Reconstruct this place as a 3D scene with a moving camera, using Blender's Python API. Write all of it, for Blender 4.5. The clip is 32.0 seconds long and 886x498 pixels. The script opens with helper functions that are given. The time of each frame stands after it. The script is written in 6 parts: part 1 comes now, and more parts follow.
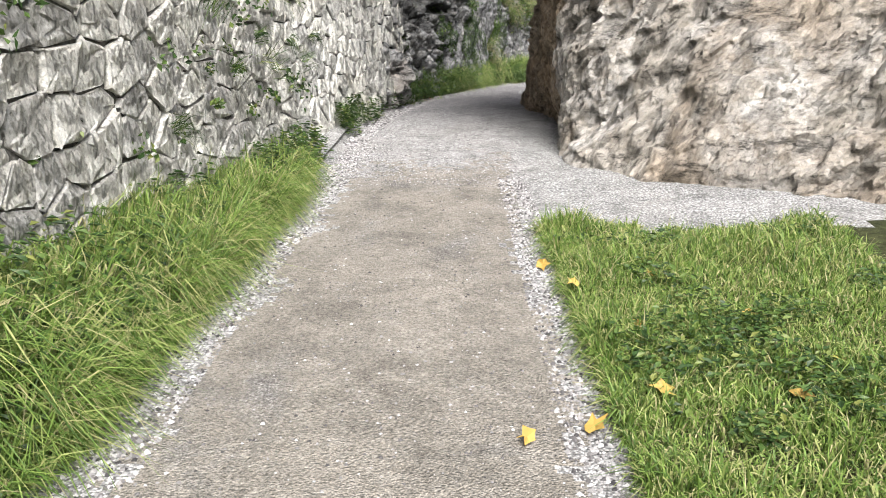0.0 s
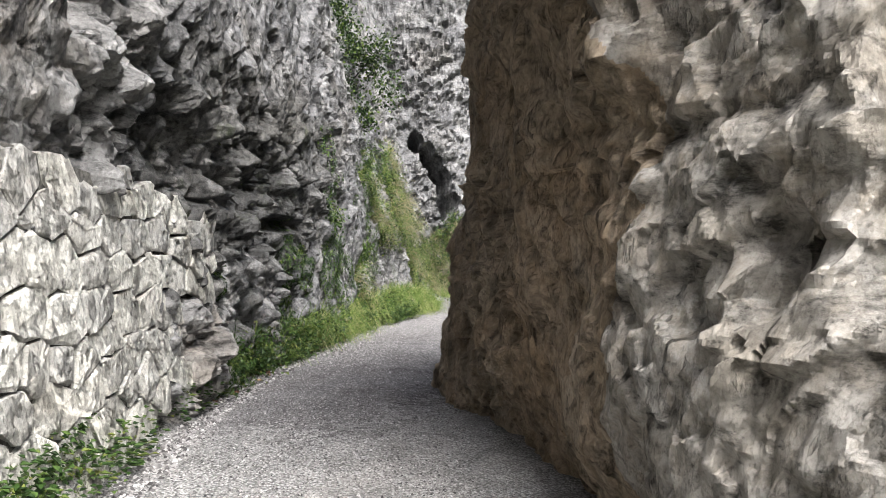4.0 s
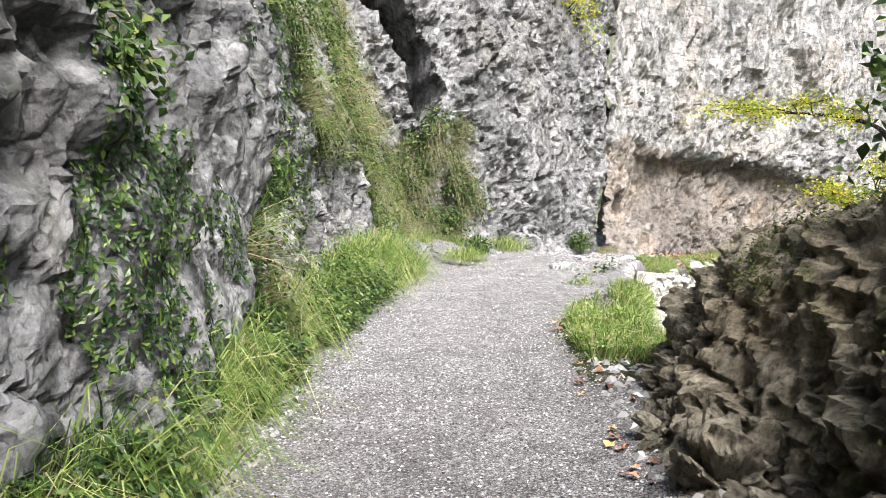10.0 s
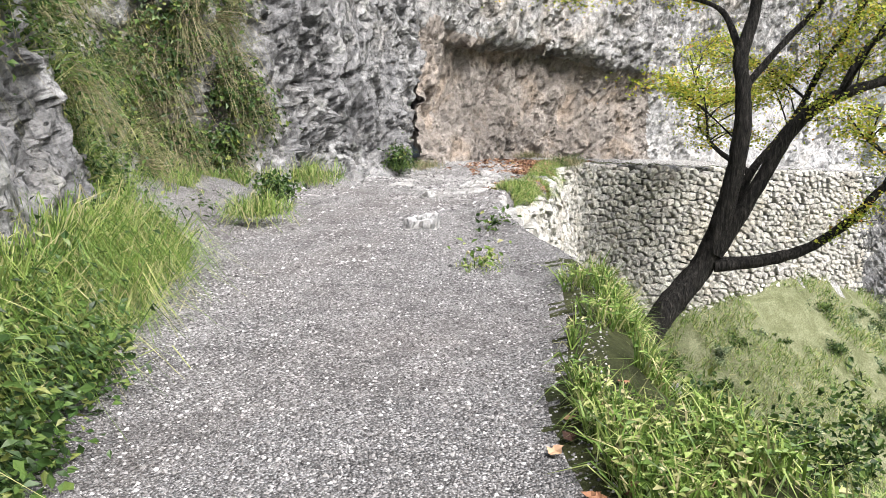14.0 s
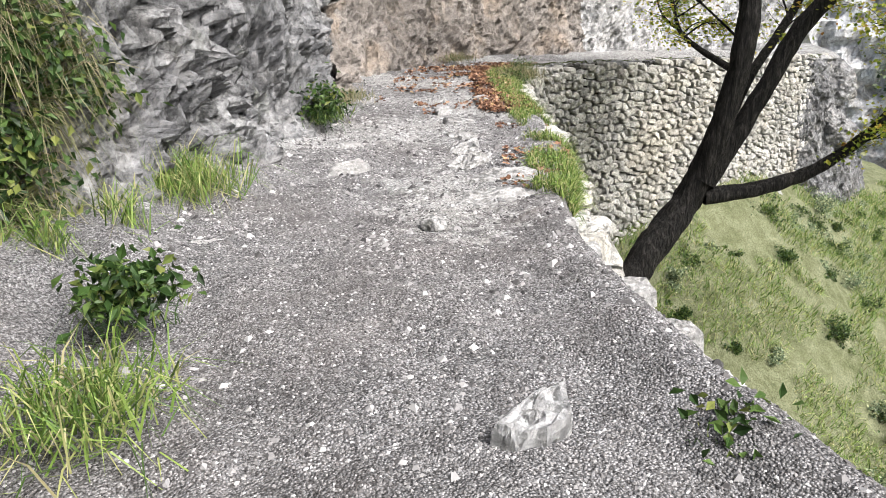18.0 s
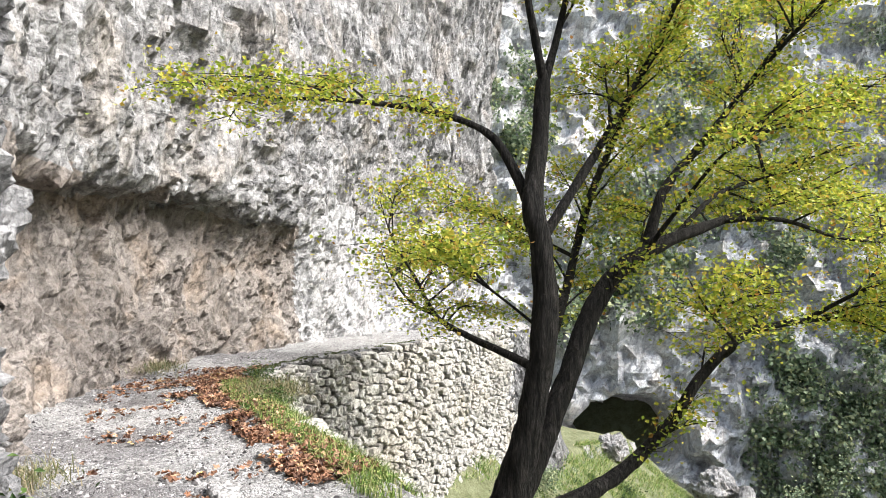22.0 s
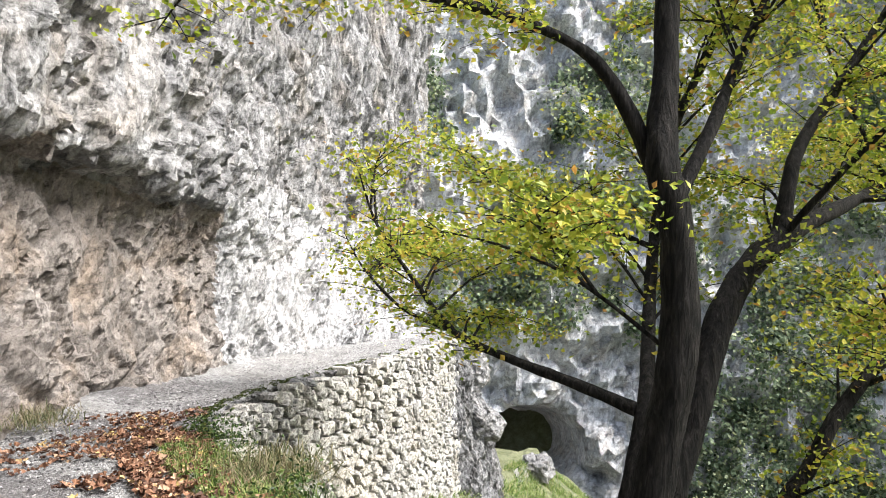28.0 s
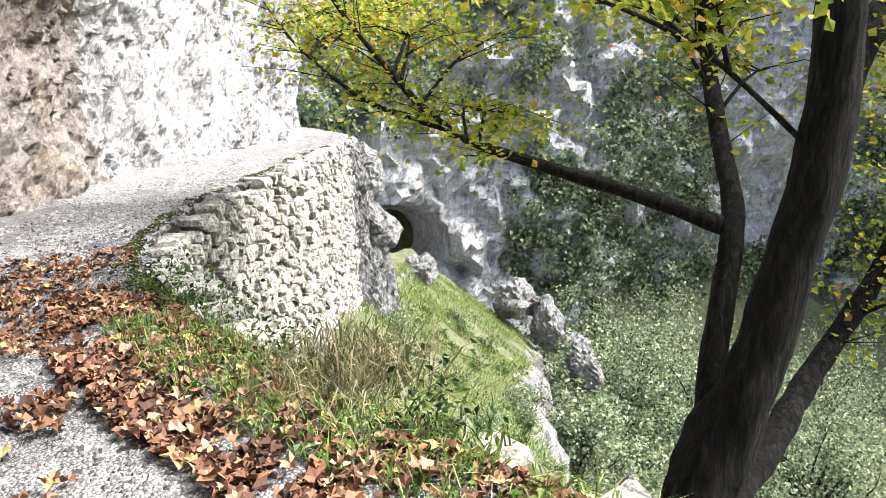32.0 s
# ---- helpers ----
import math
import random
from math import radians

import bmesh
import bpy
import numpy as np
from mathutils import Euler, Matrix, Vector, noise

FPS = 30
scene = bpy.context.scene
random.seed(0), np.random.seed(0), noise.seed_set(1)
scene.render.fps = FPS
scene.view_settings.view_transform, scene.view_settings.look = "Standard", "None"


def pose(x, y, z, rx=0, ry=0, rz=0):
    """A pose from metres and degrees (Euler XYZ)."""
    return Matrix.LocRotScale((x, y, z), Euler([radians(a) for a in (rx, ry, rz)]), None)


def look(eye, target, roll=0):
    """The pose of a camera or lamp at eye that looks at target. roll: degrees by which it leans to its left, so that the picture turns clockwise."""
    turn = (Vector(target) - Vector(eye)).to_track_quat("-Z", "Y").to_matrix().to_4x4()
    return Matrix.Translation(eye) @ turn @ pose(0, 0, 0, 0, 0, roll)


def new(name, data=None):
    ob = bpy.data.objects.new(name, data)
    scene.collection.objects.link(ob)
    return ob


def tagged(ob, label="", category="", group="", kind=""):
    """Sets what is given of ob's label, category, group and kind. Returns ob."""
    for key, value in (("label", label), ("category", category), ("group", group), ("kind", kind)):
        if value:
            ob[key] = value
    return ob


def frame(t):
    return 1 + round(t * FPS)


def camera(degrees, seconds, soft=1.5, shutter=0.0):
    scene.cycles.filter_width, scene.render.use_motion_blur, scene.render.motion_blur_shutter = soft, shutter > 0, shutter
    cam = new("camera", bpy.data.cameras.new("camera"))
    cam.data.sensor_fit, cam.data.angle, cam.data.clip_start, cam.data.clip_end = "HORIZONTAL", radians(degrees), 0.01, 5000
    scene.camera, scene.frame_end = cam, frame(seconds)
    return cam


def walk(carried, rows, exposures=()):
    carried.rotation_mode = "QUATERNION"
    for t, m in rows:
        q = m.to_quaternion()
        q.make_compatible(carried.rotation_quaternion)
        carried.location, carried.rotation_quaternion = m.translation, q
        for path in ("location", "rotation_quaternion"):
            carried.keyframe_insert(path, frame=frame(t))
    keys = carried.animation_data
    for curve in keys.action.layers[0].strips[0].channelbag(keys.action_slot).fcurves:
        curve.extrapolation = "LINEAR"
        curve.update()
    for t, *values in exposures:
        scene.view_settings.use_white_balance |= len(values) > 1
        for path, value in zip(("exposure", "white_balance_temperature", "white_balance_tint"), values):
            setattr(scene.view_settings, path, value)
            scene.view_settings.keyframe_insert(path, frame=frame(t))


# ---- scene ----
cam = camera(57.58, 32.0, soft=0.55)
PATH = [
    (0.0, pose(0.000, -0.000, 1.770, 74.32, 0.03, 0.22)),
    (0.5, pose(-0.052, 0.749, 1.839, 83.73, -0.27, -1.40)),
    (1.0, pose(-0.068, 1.520, 1.823, 88.37, -0.21, -2.28)),
    (1.5, pose(-0.038, 2.302, 1.799, 89.13, -0.22, -3.23)),
    (2.0, pose(-0.038, 3.132, 1.811, 89.24, -0.15, -5.00)),
    (2.5, pose(-0.049, 3.904, 1.810, 89.23, -0.17, -6.98)),
    (3.0, pose(-0.023, 4.691, 1.797, 89.24, -0.07, -8.76)),
    (3.5, pose(-0.003, 5.448, 1.799, 89.28, -0.02, -9.95)),
    (4.0, pose(-0.037, 6.229, 1.848, 89.28, 0.07, -10.57)),
    (4.5, pose(-0.041, 6.940, 1.915, 90.42, 0.07, -12.28)),
    (6.5, pose(0.253, 9.733, 1.833, 93.67, -0.14, -11.36)),
    (7.0, pose(0.278, 10.435, 1.819, 93.66, -0.05, -11.43)),
    (7.5, pose(0.336, 11.129, 1.824, 93.54, -0.25, -11.38)),
    (8.0, pose(0.379, 11.840, 1.843, 91.15, -0.32, -10.63)),
    (8.5, pose(0.478, 12.475, 1.836, 87.48, -0.17, -11.51)),
    (9.0, pose(0.579, 13.130, 1.806, 85.31, -0.10, -12.51)),
    (9.5, pose(0.751, 13.772, 1.797, 84.15, -0.08, -13.53)),
    (10.0, pose(0.864, 14.480, 1.807, 83.08, -0.10, -14.81)),
    (10.5, pose(1.025, 15.107, 1.838, 82.14, -0.26, -16.05)),
    (11.0, pose(1.142, 15.720, 1.891, 81.28, -0.25, -17.37)),
    (11.5, pose(1.346, 16.331, 1.903, 80.44, -0.07, -19.93)),
    (12.0, pose(1.500, 16.931, 1.889, 79.63, 0.22, -23.02)),
    (12.5, pose(1.698, 17.547, 1.821, 78.78, 0.05, -25.29)),
    (13.0, pose(1.774, 18.165, 1.795, 78.07, -0.03, -27.21)),
    (13.5, pose(1.900, 18.680, 1.745, 77.00, 0.19, -29.29)),
    (14.0, pose(1.989, 19.216, 1.705, 75.61, 0.30, -31.48)),
    (14.5, pose(2.162, 19.747, 1.660, 74.59, 0.33, -33.77)),
    (16.5, pose(3.207, 22.044, 1.943, 69.05, 0.75, -36.37)),
    (17.0, pose(3.348, 22.642, 1.894, 68.09, 0.72, -37.87)),
    (17.5, pose(3.561, 23.234, 1.831, 67.32, 0.70, -39.82)),
    (18.0, pose(3.809, 23.895, 1.788, 66.81, 0.78, -40.90)),
    (18.5, pose(4.138, 24.462, 1.703, 66.62, 0.71, -41.36)),
    (19.0, pose(4.467, 25.061, 1.619, 66.44, 0.79, -41.63)),
    (19.5, pose(4.824, 25.643, 1.551, 66.23, 0.80, -42.01)),
    (20.0, pose(5.099, 26.219, 1.522, 65.94, 0.84, -44.49)),
    (20.5, pose(5.361, 26.733, 1.537, 69.41, 0.96, -47.99)),
    (21.0, pose(5.539, 27.180, 1.550, 76.21, 0.62, -53.40)),
    (21.5, pose(5.762, 27.551, 1.545, 81.93, 0.23, -60.19)),
    (22.0, pose(6.003, 27.919, 1.521, 85.83, 0.15, -65.39)),
    (22.5, pose(6.225, 28.231, 1.480, 87.73, 0.14, -67.44)),
    (23.0, pose(6.461, 28.492, 1.414, 88.09, 0.09, -68.17)),
    (23.5, pose(6.723, 28.718, 1.332, 88.11, -0.02, -68.63)),
    (24.0, pose(7.060, 28.989, 1.256, 88.06, -0.02, -68.96)),
    (24.5, pose(7.403, 29.331, 1.189, 88.02, 0.03, -69.21)),
    (26.5, pose(8.557, 30.857, 1.099, 87.47, -0.61, -71.45)),
    (27.0, pose(8.756, 31.195, 1.035, 87.29, -0.86, -72.64)),
    (27.5, pose(9.039, 31.500, 0.985, 86.84, -0.96, -74.06)),
    (28.0, pose(9.369, 31.739, 0.905, 86.44, -0.89, -74.81)),
    (28.5, pose(9.690, 31.958, 0.817, 86.32, -0.92, -75.03)),
    (29.0, pose(9.969, 32.268, 0.745, 86.20, -0.88, -75.13)),
    (29.5, pose(10.289, 32.547, 0.675, 85.58, -1.01, -75.39)),
    (30.0, pose(10.562, 32.796, 0.640, 82.79, -1.03, -76.40)),
    (30.5, pose(10.814, 33.055, 0.599, 79.13, -1.06, -78.59)),
    (31.0, pose(11.078, 33.326, 0.550, 75.78, -1.18, -82.15)),
    (31.5, pose(11.289, 33.673, 0.509, 73.36, -1.20, -85.11)),
    (32.0, pose(11.577, 33.949, 0.461, 72.41, -1.42, -86.11)),
]
walk(cam, PATH, [(0.0, 1.7), (2.0, 1.75), (4.0, 1.85), (6.5, 2.55), (9.0, 2.35), (11.0, 1.95), (14.0, 1.75), (18.0, 1.6), (20.0, 1.7), (22.0, 1.88), (27.0, 1.92), (30.0, 2.0), (32.0, 2.22)])

# ---- light ----
world = bpy.data.worlds.new("sky")
world.use_nodes = True
scene.world = world
wn = world.node_tree
sky = wn.nodes.new("ShaderNodeTexSky")
sky.sky_type = "NISHITA"
sky.sun_disc = False
sky.sun_elevation = radians(52)
sky.sun_rotation = radians(163)
sky.air_density, sky.dust_density, sky.ozone_density = 1.0, 4.0, 0.6
pale = wn.nodes.new("ShaderNodeHueSaturation")
pale.inputs["Saturation"].default_value = 0.85
wn.links.new(sky.outputs[0], pale.inputs["Color"])
wn.links.new(pale.outputs[0], wn.nodes["Background"].inputs[0])
wn.nodes["Background"].inputs[1].default_value = 0.09
sun = new("sun", bpy.data.lights.new("sun", "SUN"))
sun.data.energy, sun.data.angle, sun.data.color = 3.0, radians(36), (1.0, 0.985, 0.965)
# a veiled sun, high behind the start of the walk
sun.matrix_world = look((math.sin(radians(163)) * math.cos(radians(52)), math.cos(radians(163)) * math.cos(radians(52)), math.sin(radians(52))), (0, 0, 0))


# ---- noise ----
def hashed(ix, iy, iz, seed):
    n = (ix * 73856093) ^ (iy * 19349663) ^ (iz * 83492791) ^ (seed * 2654435)
    n = (n ^ (n >> 13)) & 0xFFFFFFF
    n = (n * 1274126177) & 0xFFFFFFFFFFF
    n = n ^ (n >> 16)
    n = (n * 2246822519) & 0xFFFFFFFFFFF
    return ((n ^ (n >> 15)) & 0xFFFFFF) / float(0x1000000)


def vnoise(p, size, seed=0):
    q = p / size
    i = np.floor(q).astype(np.int64)
    f = q - i
    f = f * f * (3 - 2 * f)
    out = 0
    for a in (0, 1):
        wa = f[:, 0] if a else 1 - f[:, 0]
        for b in (0, 1):
            wb = wa * (f[:, 1] if b else 1 - f[:, 1])
            for c in (0, 1):
                wc = wb * (f[:, 2] if c else 1 - f[:, 2])
                out = out + wc * hashed(i[:, 0] + a, i[:, 1] + b, i[:, 2] + c, seed)
    return out * 2 - 1


def fbm(p, size, octaves=4, seed=0):
    out, amp = 0, 1.0
    for k in range(octaves):
        out = out + amp * vnoise(p, size, seed + 17 * k)
        size, amp = size * 0.5, amp * 0.5
    return out / 1.8


def blocky(p, size, seed, tilt=0.6, steep=2.2):
    """Broken rock: packed blocks, each with a height, a tilted flat head and flanks that fall to the joints. Also gives how near the joints are."""
    q = p / np.array(size, float)
    base = np.floor(q - 0.5).astype(np.int64)
    best, second, val = np.full(len(p), 9.0), np.full(len(p), 9.0), np.full(len(p), -0.6)
    for a in (0, 1):
        for b in (0, 1):
            for c in (0, 1):
                i = base + np.array([a, b, c])
                d = q - i - 0.5
                h = hashed(i[:, 0], i[:, 1], i[:, 2], seed + 5) - 0.5
                head = h
                for k in range(3):
                    d[:, k] -= 0.85 * (hashed(i[:, 0], i[:, 1], i[:, 2], seed + k) - 0.5)
                    head = head + tilt * (hashed(i[:, 0], i[:, 1], i[:, 2], seed + 7 + k) - 0.5) * 2 * d[:, k]
                far = 0.6 * np.sqrt((d * d).sum(1)) + 0.4 * (np.abs(d).max(1) + 0.15)
                second = np.minimum(second, np.maximum(best, far))
                best = np.minimum(best, far)
                val = np.maximum(val, np.minimum(head, h + 0.75 - steep * far))
    return val, second - best


def shards(p, size, seed, tilt=1.0, hard=34.0):
    """Splintered rock: every cell of a jittered lattice is a flat piece with a height and a tilt of its own; short risers between them."""
    q = p / np.array(size, float)
    base = np.floor(q - 0.5).astype(np.int64)
    total, val = np.full(len(p), 1e-12), np.zeros(len(p))
    for a in (0, 1):
        for b in (0, 1):
            for c in (0, 1):
                i = base + np.array([a, b, c])
                d = q - i - 0.5
                h = hashed(i[:, 0], i[:, 1], i[:, 2], seed + 5) - 0.5
                for k in range(3):
                    d[:, k] -= 0.85 * (hashed(i[:, 0], i[:, 1], i[:, 2], seed + k) - 0.5)
                    h = h + tilt * (hashed(i[:, 0], i[:, 1], i[:, 2], seed + 7 + k) - 0.5) * 2 * d[:, k]
                near = np.exp(-hard * (d * d).sum(1))
                total += near
                val += near * h
    return val / total


def facets(p, size, seed):
    """Noise made of flat faces that meet in sharp creases, between -1 and 1."""
    q = p / np.array(size, float)
    i = np.floor(q).astype(np.int64)
    f = q - i
    order = np.argsort(-f, axis=1)
    f = np.take_along_axis(f, order, 1)
    out = (1 - f[:, 0]) * hashed(i[:, 0], i[:, 1], i[:, 2], seed)
    rows = np.arange(len(p))
    for k in range(3):
        i[rows, order[:, k]] += 1
        out = out + (f[:, k] - (f[:, k + 1] if k < 2 else 0)) * hashed(i[:, 0], i[:, 1], i[:, 2], seed)
    return out * 2 - 1


def ledges(v, levels, hard=0.75):
    """Turns a smooth rise into ledges with steep risers."""
    q = v * levels
    k = np.floor(q)
    f = q - k
    return (k + (1 - hard) * f + hard * np.clip((f - 0.4) / 0.2, 0, 1)) / levels


# ---- mesh helpers ----
def mesh_of(name, verts, faces, mats=(), smooth=False, mat_index=None):
    """A mesh out of arrays: verts (n, 3), faces (m, 3 or 4)."""
    me = bpy.data.meshes.new(name)
    verts, faces = np.asarray(verts, np.float32), np.asarray(faces, np.int32)
    m, k = faces.shape
    me.vertices.add(len(verts))
    me.vertices.foreach_set("co", verts.ravel())
    me.loops.add(m * k)
    me.loops.foreach_set("vertex_index", faces.ravel())
    me.polygons.add(m)
    me.polygons.foreach_set("loop_start", np.arange(0, m * k, k, dtype=np.int32))
    me.polygons.foreach_set("loop_total", np.full(m, k, np.int32))
    for mat in mats:
        me.materials.append(mat)
    me.polygons.foreach_set("use_smooth", np.full(m, smooth))
    if mat_index is not None:
        me.polygons.foreach_set("material_index", np.asarray(mat_index, np.int32))
    me.update()
    return me


def thing(name, label, category, group="", kind="", at=(0, 0, 0)):
    ob = new(name)
    ob.empty_display_size = 0.2
    ob.location = at
    return tagged(ob, label, category, group, kind)


def part(name, data, parent=None, label="", kind=""):
    ob = new(name, data)
    if parent is not None:
        ob.parent = parent
        ob.matrix_parent_inverse = Matrix.Translation(-Vector(parent.location))
    return tagged(ob, label, kind=kind)


def spline(points, u):
    """Catmull-Rom through rows of points, at the parameters u."""
    n = len(points)
    i = np.clip(np.floor(u).astype(int), 0, n - 2)
    f = (u - i)[:, None, None]
    p0, p1, p2, p3 = points[np.maximum(i - 1, 0)], points[i], points[i + 1], points[np.minimum(i + 2, n - 1)]
    return p1 + 0.5 * f * (p2 - p0 + f * (2 * p0 - 5 * p1 + 4 * p2 - p3 + f * (3 * (p1 - p2) + p3 - p0)))


def even(points, step):
    """Parameters that walk rows of points in even steps of about that length (or with steps given at every row)."""
    fine = np.linspace(0, len(points) - 1, 400)
    p = spline(points, fine)
    d = np.linalg.norm(np.diff(p, axis=0), axis=2)
    d = np.median(d, axis=1) if d.shape[1] > 2 else d.mean(1)
    d = d / np.interp(fine[1:], np.linspace(0, len(points) - 1, len(np.atleast_1d(step))), np.atleast_1d(step))
    s = np.concatenate([[0], np.cumsum(d)])
    return np.interp(np.linspace(0, s[-1], max(2, int(s[-1]) + 1)), s, fine)


def surface(stations, step_u, step_v):
    """A grid of points through cross-sections. A station: x, y, z and pairs (to the right, up) along its profile."""
    xy = np.array([s[:2] for s in stations], float)
    tan = np.gradient(xy, axis=0)
    tan /= np.linalg.norm(tan, axis=1)[:, None]
    right = np.stack([tan[:, 1], -tan[:, 0]], 1)
    rows = np.array([[(s[0] + r[0] * o, s[1] + r[1] * o, s[2] + h) for o, h in s[3]] for s, r in zip(stations, right)])
    u = even(rows, step_u)
    g = spline(rows, u)
    v = even(rows.transpose(1, 0, 2), step_v)
    g = spline(g.transpose(1, 0, 2), v).transpose(1, 0, 2)
    return g, u, v


def grid_normals(g):
    n = np.cross(np.gradient(g, axis=0), np.gradient(g, axis=1))
    return n / (np.linalg.norm(n, axis=2)[:, :, None] + 1e-9)


def grid_faces(nu, nv):
    a = (np.arange(nu - 1)[:, None] * nv + np.arange(nv - 1)[None, :]).ravel()
    return np.stack([a, a + nv, a + nv + 1, a + 1], 1)


def dent(p, x, y, z, rx, ry, rz, deep):
    d = ((p[:, 0] - x) / rx) ** 2 + ((p[:, 1] - y) / ry) ** 2 + ((p[:, 2] - z) / rz) ** 2
    return -deep * np.clip(1.25 - d, 0, 1)


def rough_rock(p, seed, big=0.35, block=0.3, small=0.12, fine=0.025, size=(1.3, 1.3, 0.8), dip=(20, 0, 0), cracks=1.0, flutes=0.0, rubble=None):
    """How far broken limestone stands out of its mean surface at points p: bedded blocks, splinters, open joints, flutes."""
    w = p + 0.2 * np.stack([fbm(p, 2.2, 2, seed + 44), fbm(p, 2.2, 2, seed + 45), fbm(p, 2.2, 2, seed + 46)], 1)
    w = w + 0.012 * np.stack([fbm(p, 0.3, 2, seed + 41), fbm(p, 0.3, 2, seed + 42), fbm(p, 0.3, 2, seed + 43)], 1)
    w = w @ np.array(Euler([radians(a) for a in dip]).to_matrix())
    size = np.array(size)
    turn = np.array(Euler((0.35, 0.25, 0.9)).to_matrix())
    w2 = w @ turn
    one = 0.5 * facets(w, size, seed + 3) + 0.75 * shards(w, size * 0.8, seed + 4, 0.9, 5.0)
    two = 0.5 * facets(w2, size * 0.5, seed + 9) + 1.1 * shards(w2, size * np.array([0.34, 0.34, 0.4]), seed + 10, 1.1, 22.0)
    three = 1.3 * shards(w, size * np.array([0.15, 0.15, 0.2]), seed + 15, 1.3)
    cut1 = np.abs(facets(w2, size * 0.9, seed + 23))
    cut2 = np.abs(facets(w, size * 0.38, seed + 24))
    open_joint = np.clip(1.8 * fbm(p, 1.1, 2, seed + 31) + 0.45, 0, 1)
    broken = np.clip(0.8 + 1.2 * fbm(p, 1.5, 2, seed + 35), 0.25, 1.5)
    d = big * fbm(p, 2.6, 3, seed) + 0.8 * block * one + broken * (small * two + 0.5 * small * three)
    d = d - cracks * open_joint * (0.7 * block * np.clip(1 - cut1 / 0.12, 0, 1) + 0.8 * small * np.clip(1 - cut2 / 0.2, 0, 1))
    if rubble is not None:
        pack, gap = blocky(w, (0.38, 0.38, 0.3), seed + 61, 1.3, 3.0)
        less, _ = blocky(w2, (0.18, 0.18, 0.15), seed + 62, 1.3, 3.0)
        d = d + rubble(p) * (0.22 * pack + 0.1 * less - 0.1 * np.clip(1 - gap / 0.08, 0, 1))
    if flutes:
        d = d + flutes * (0.5 - np.abs(fbm(w * np.array([1, 1, 0.22]), 0.8, 3, seed + 51)))
    return d + fine * fbm(p, 0.2, 4, seed + 21)


def rock_sheet(name, stations, step_u, step_v, mat, seed, label, sign=1, dents=(), zones=None, calm=None, **how):
    g, u, v = surface(stations, step_u, step_v)
    n = grid_normals(g) * sign
    for _ in range(10):
        n[1:-1] = n[:-2] + 2 * n[1:-1] + n[2:]
        n[:, 1:-1] = n[:, :-2] + 2 * n[:, 1:-1] + n[:, 2:]
        n /= np.linalg.norm(n, axis=2)[:, :, None]
    p = g.reshape(-1, 3)
    d = rough_rock(p, seed, **how)
    if calm is not None:
        d = d * calm(p)
    for row in dents:
        d = d + dent(p, *row)
    g = g + n * d.reshape(g.shape[:2])[:, :, None]
    f = grid_faces(*g.shape[:2])
    mats = mat if isinstance(mat, list) else [mat]
    where = zones(0.5 * (g[:-1, :-1] + g[1:, 1:]).reshape(-1, 3)) if zones else None
    ob = new(name, mesh_of(name, g.reshape(-1, 3), f if sign > 0 else f[:, ::-1], mats, False, where))
    tagged(ob, label, kind="structure")
    return ob, g, grid_normals(g) * sign


# ---- materials ----
def material(name, rough=0.85, spec=0.3):
    mat = bpy.data.materials.new(name)
    mat.use_nodes = True
    b = mat.node_tree.nodes["Principled BSDF"]
    b.inputs["Roughness"].default_value = rough
    b.inputs["Specular IOR Level"].default_value = spec
    return mat, mat.node_tree, b


def node(tree, kind, **values):
    n = tree.nodes.new(kind)
    for key, value in values.items():
        n.inputs[key.replace("_", " ")].default_value = value
    return n


def coords(tree, scale=(1, 1, 1), turn=(0, 0, 0)):
    c = tree.nodes.new("ShaderNodeTexCoord")
    m = tree.nodes.new("ShaderNodeMapping")
    m.inputs["Scale"].default_value = scale
    m.inputs["Rotation"].default_value = turn
    tree.links.new(c.outputs["Object"], m.inputs["Vector"])
    return m.outputs[0]


def noise_tex(tree, vec, scale, detail=6, rough=0.6, distort=0.0):
    n = node(tree, "ShaderNodeTexNoise", Scale=scale, Detail=detail, Roughness=rough, Distortion=distort)
    tree.links.new(vec, n.inputs["Vector"])
    return n.outputs[0]


def ramp(tree, fac, stops):
    r = tree.nodes.new("ShaderNodeValToRGB")
    e = r.color_ramp.elements
    for k, (pos, col) in enumerate(stops):
        el = e[k] if k < 2 else e.new(pos)
        el.position = pos
        el.color = (*col, 1) if len(col) == 3 else col
    tree.links.new(fac, r.inputs[0])
    return r.outputs[0]


def grey(v):
    return (v, v, v)


def mix(tree, fac, a, b, mode="MIX"):
    m = tree.nodes.new("ShaderNodeMix")
    m.data_type, m.blend_type = "RGBA", mode
    for sock, val in ((m.inputs[0], fac), (m.inputs[6], a), (m.inputs[7], b)):
        if isinstance(val, (int, float)):
            sock.default_value = val
        elif isinstance(val, tuple):
            sock.default_value = (*val, 1)
        else:
            tree.links.new(val, sock)
    return m.outputs[2]


def bump(tree, b, height, strength, distance, below=None):
    n = node(tree, "ShaderNodeBump", Strength=strength, Distance=distance)
    tree.links.new(height, n.inputs["Height"])
    if below is not None:
        tree.links.new(below, n.inputs["Normal"])
    tree.links.new(n.outputs[0], b.inputs["Normal"])
    return n.outputs[0]


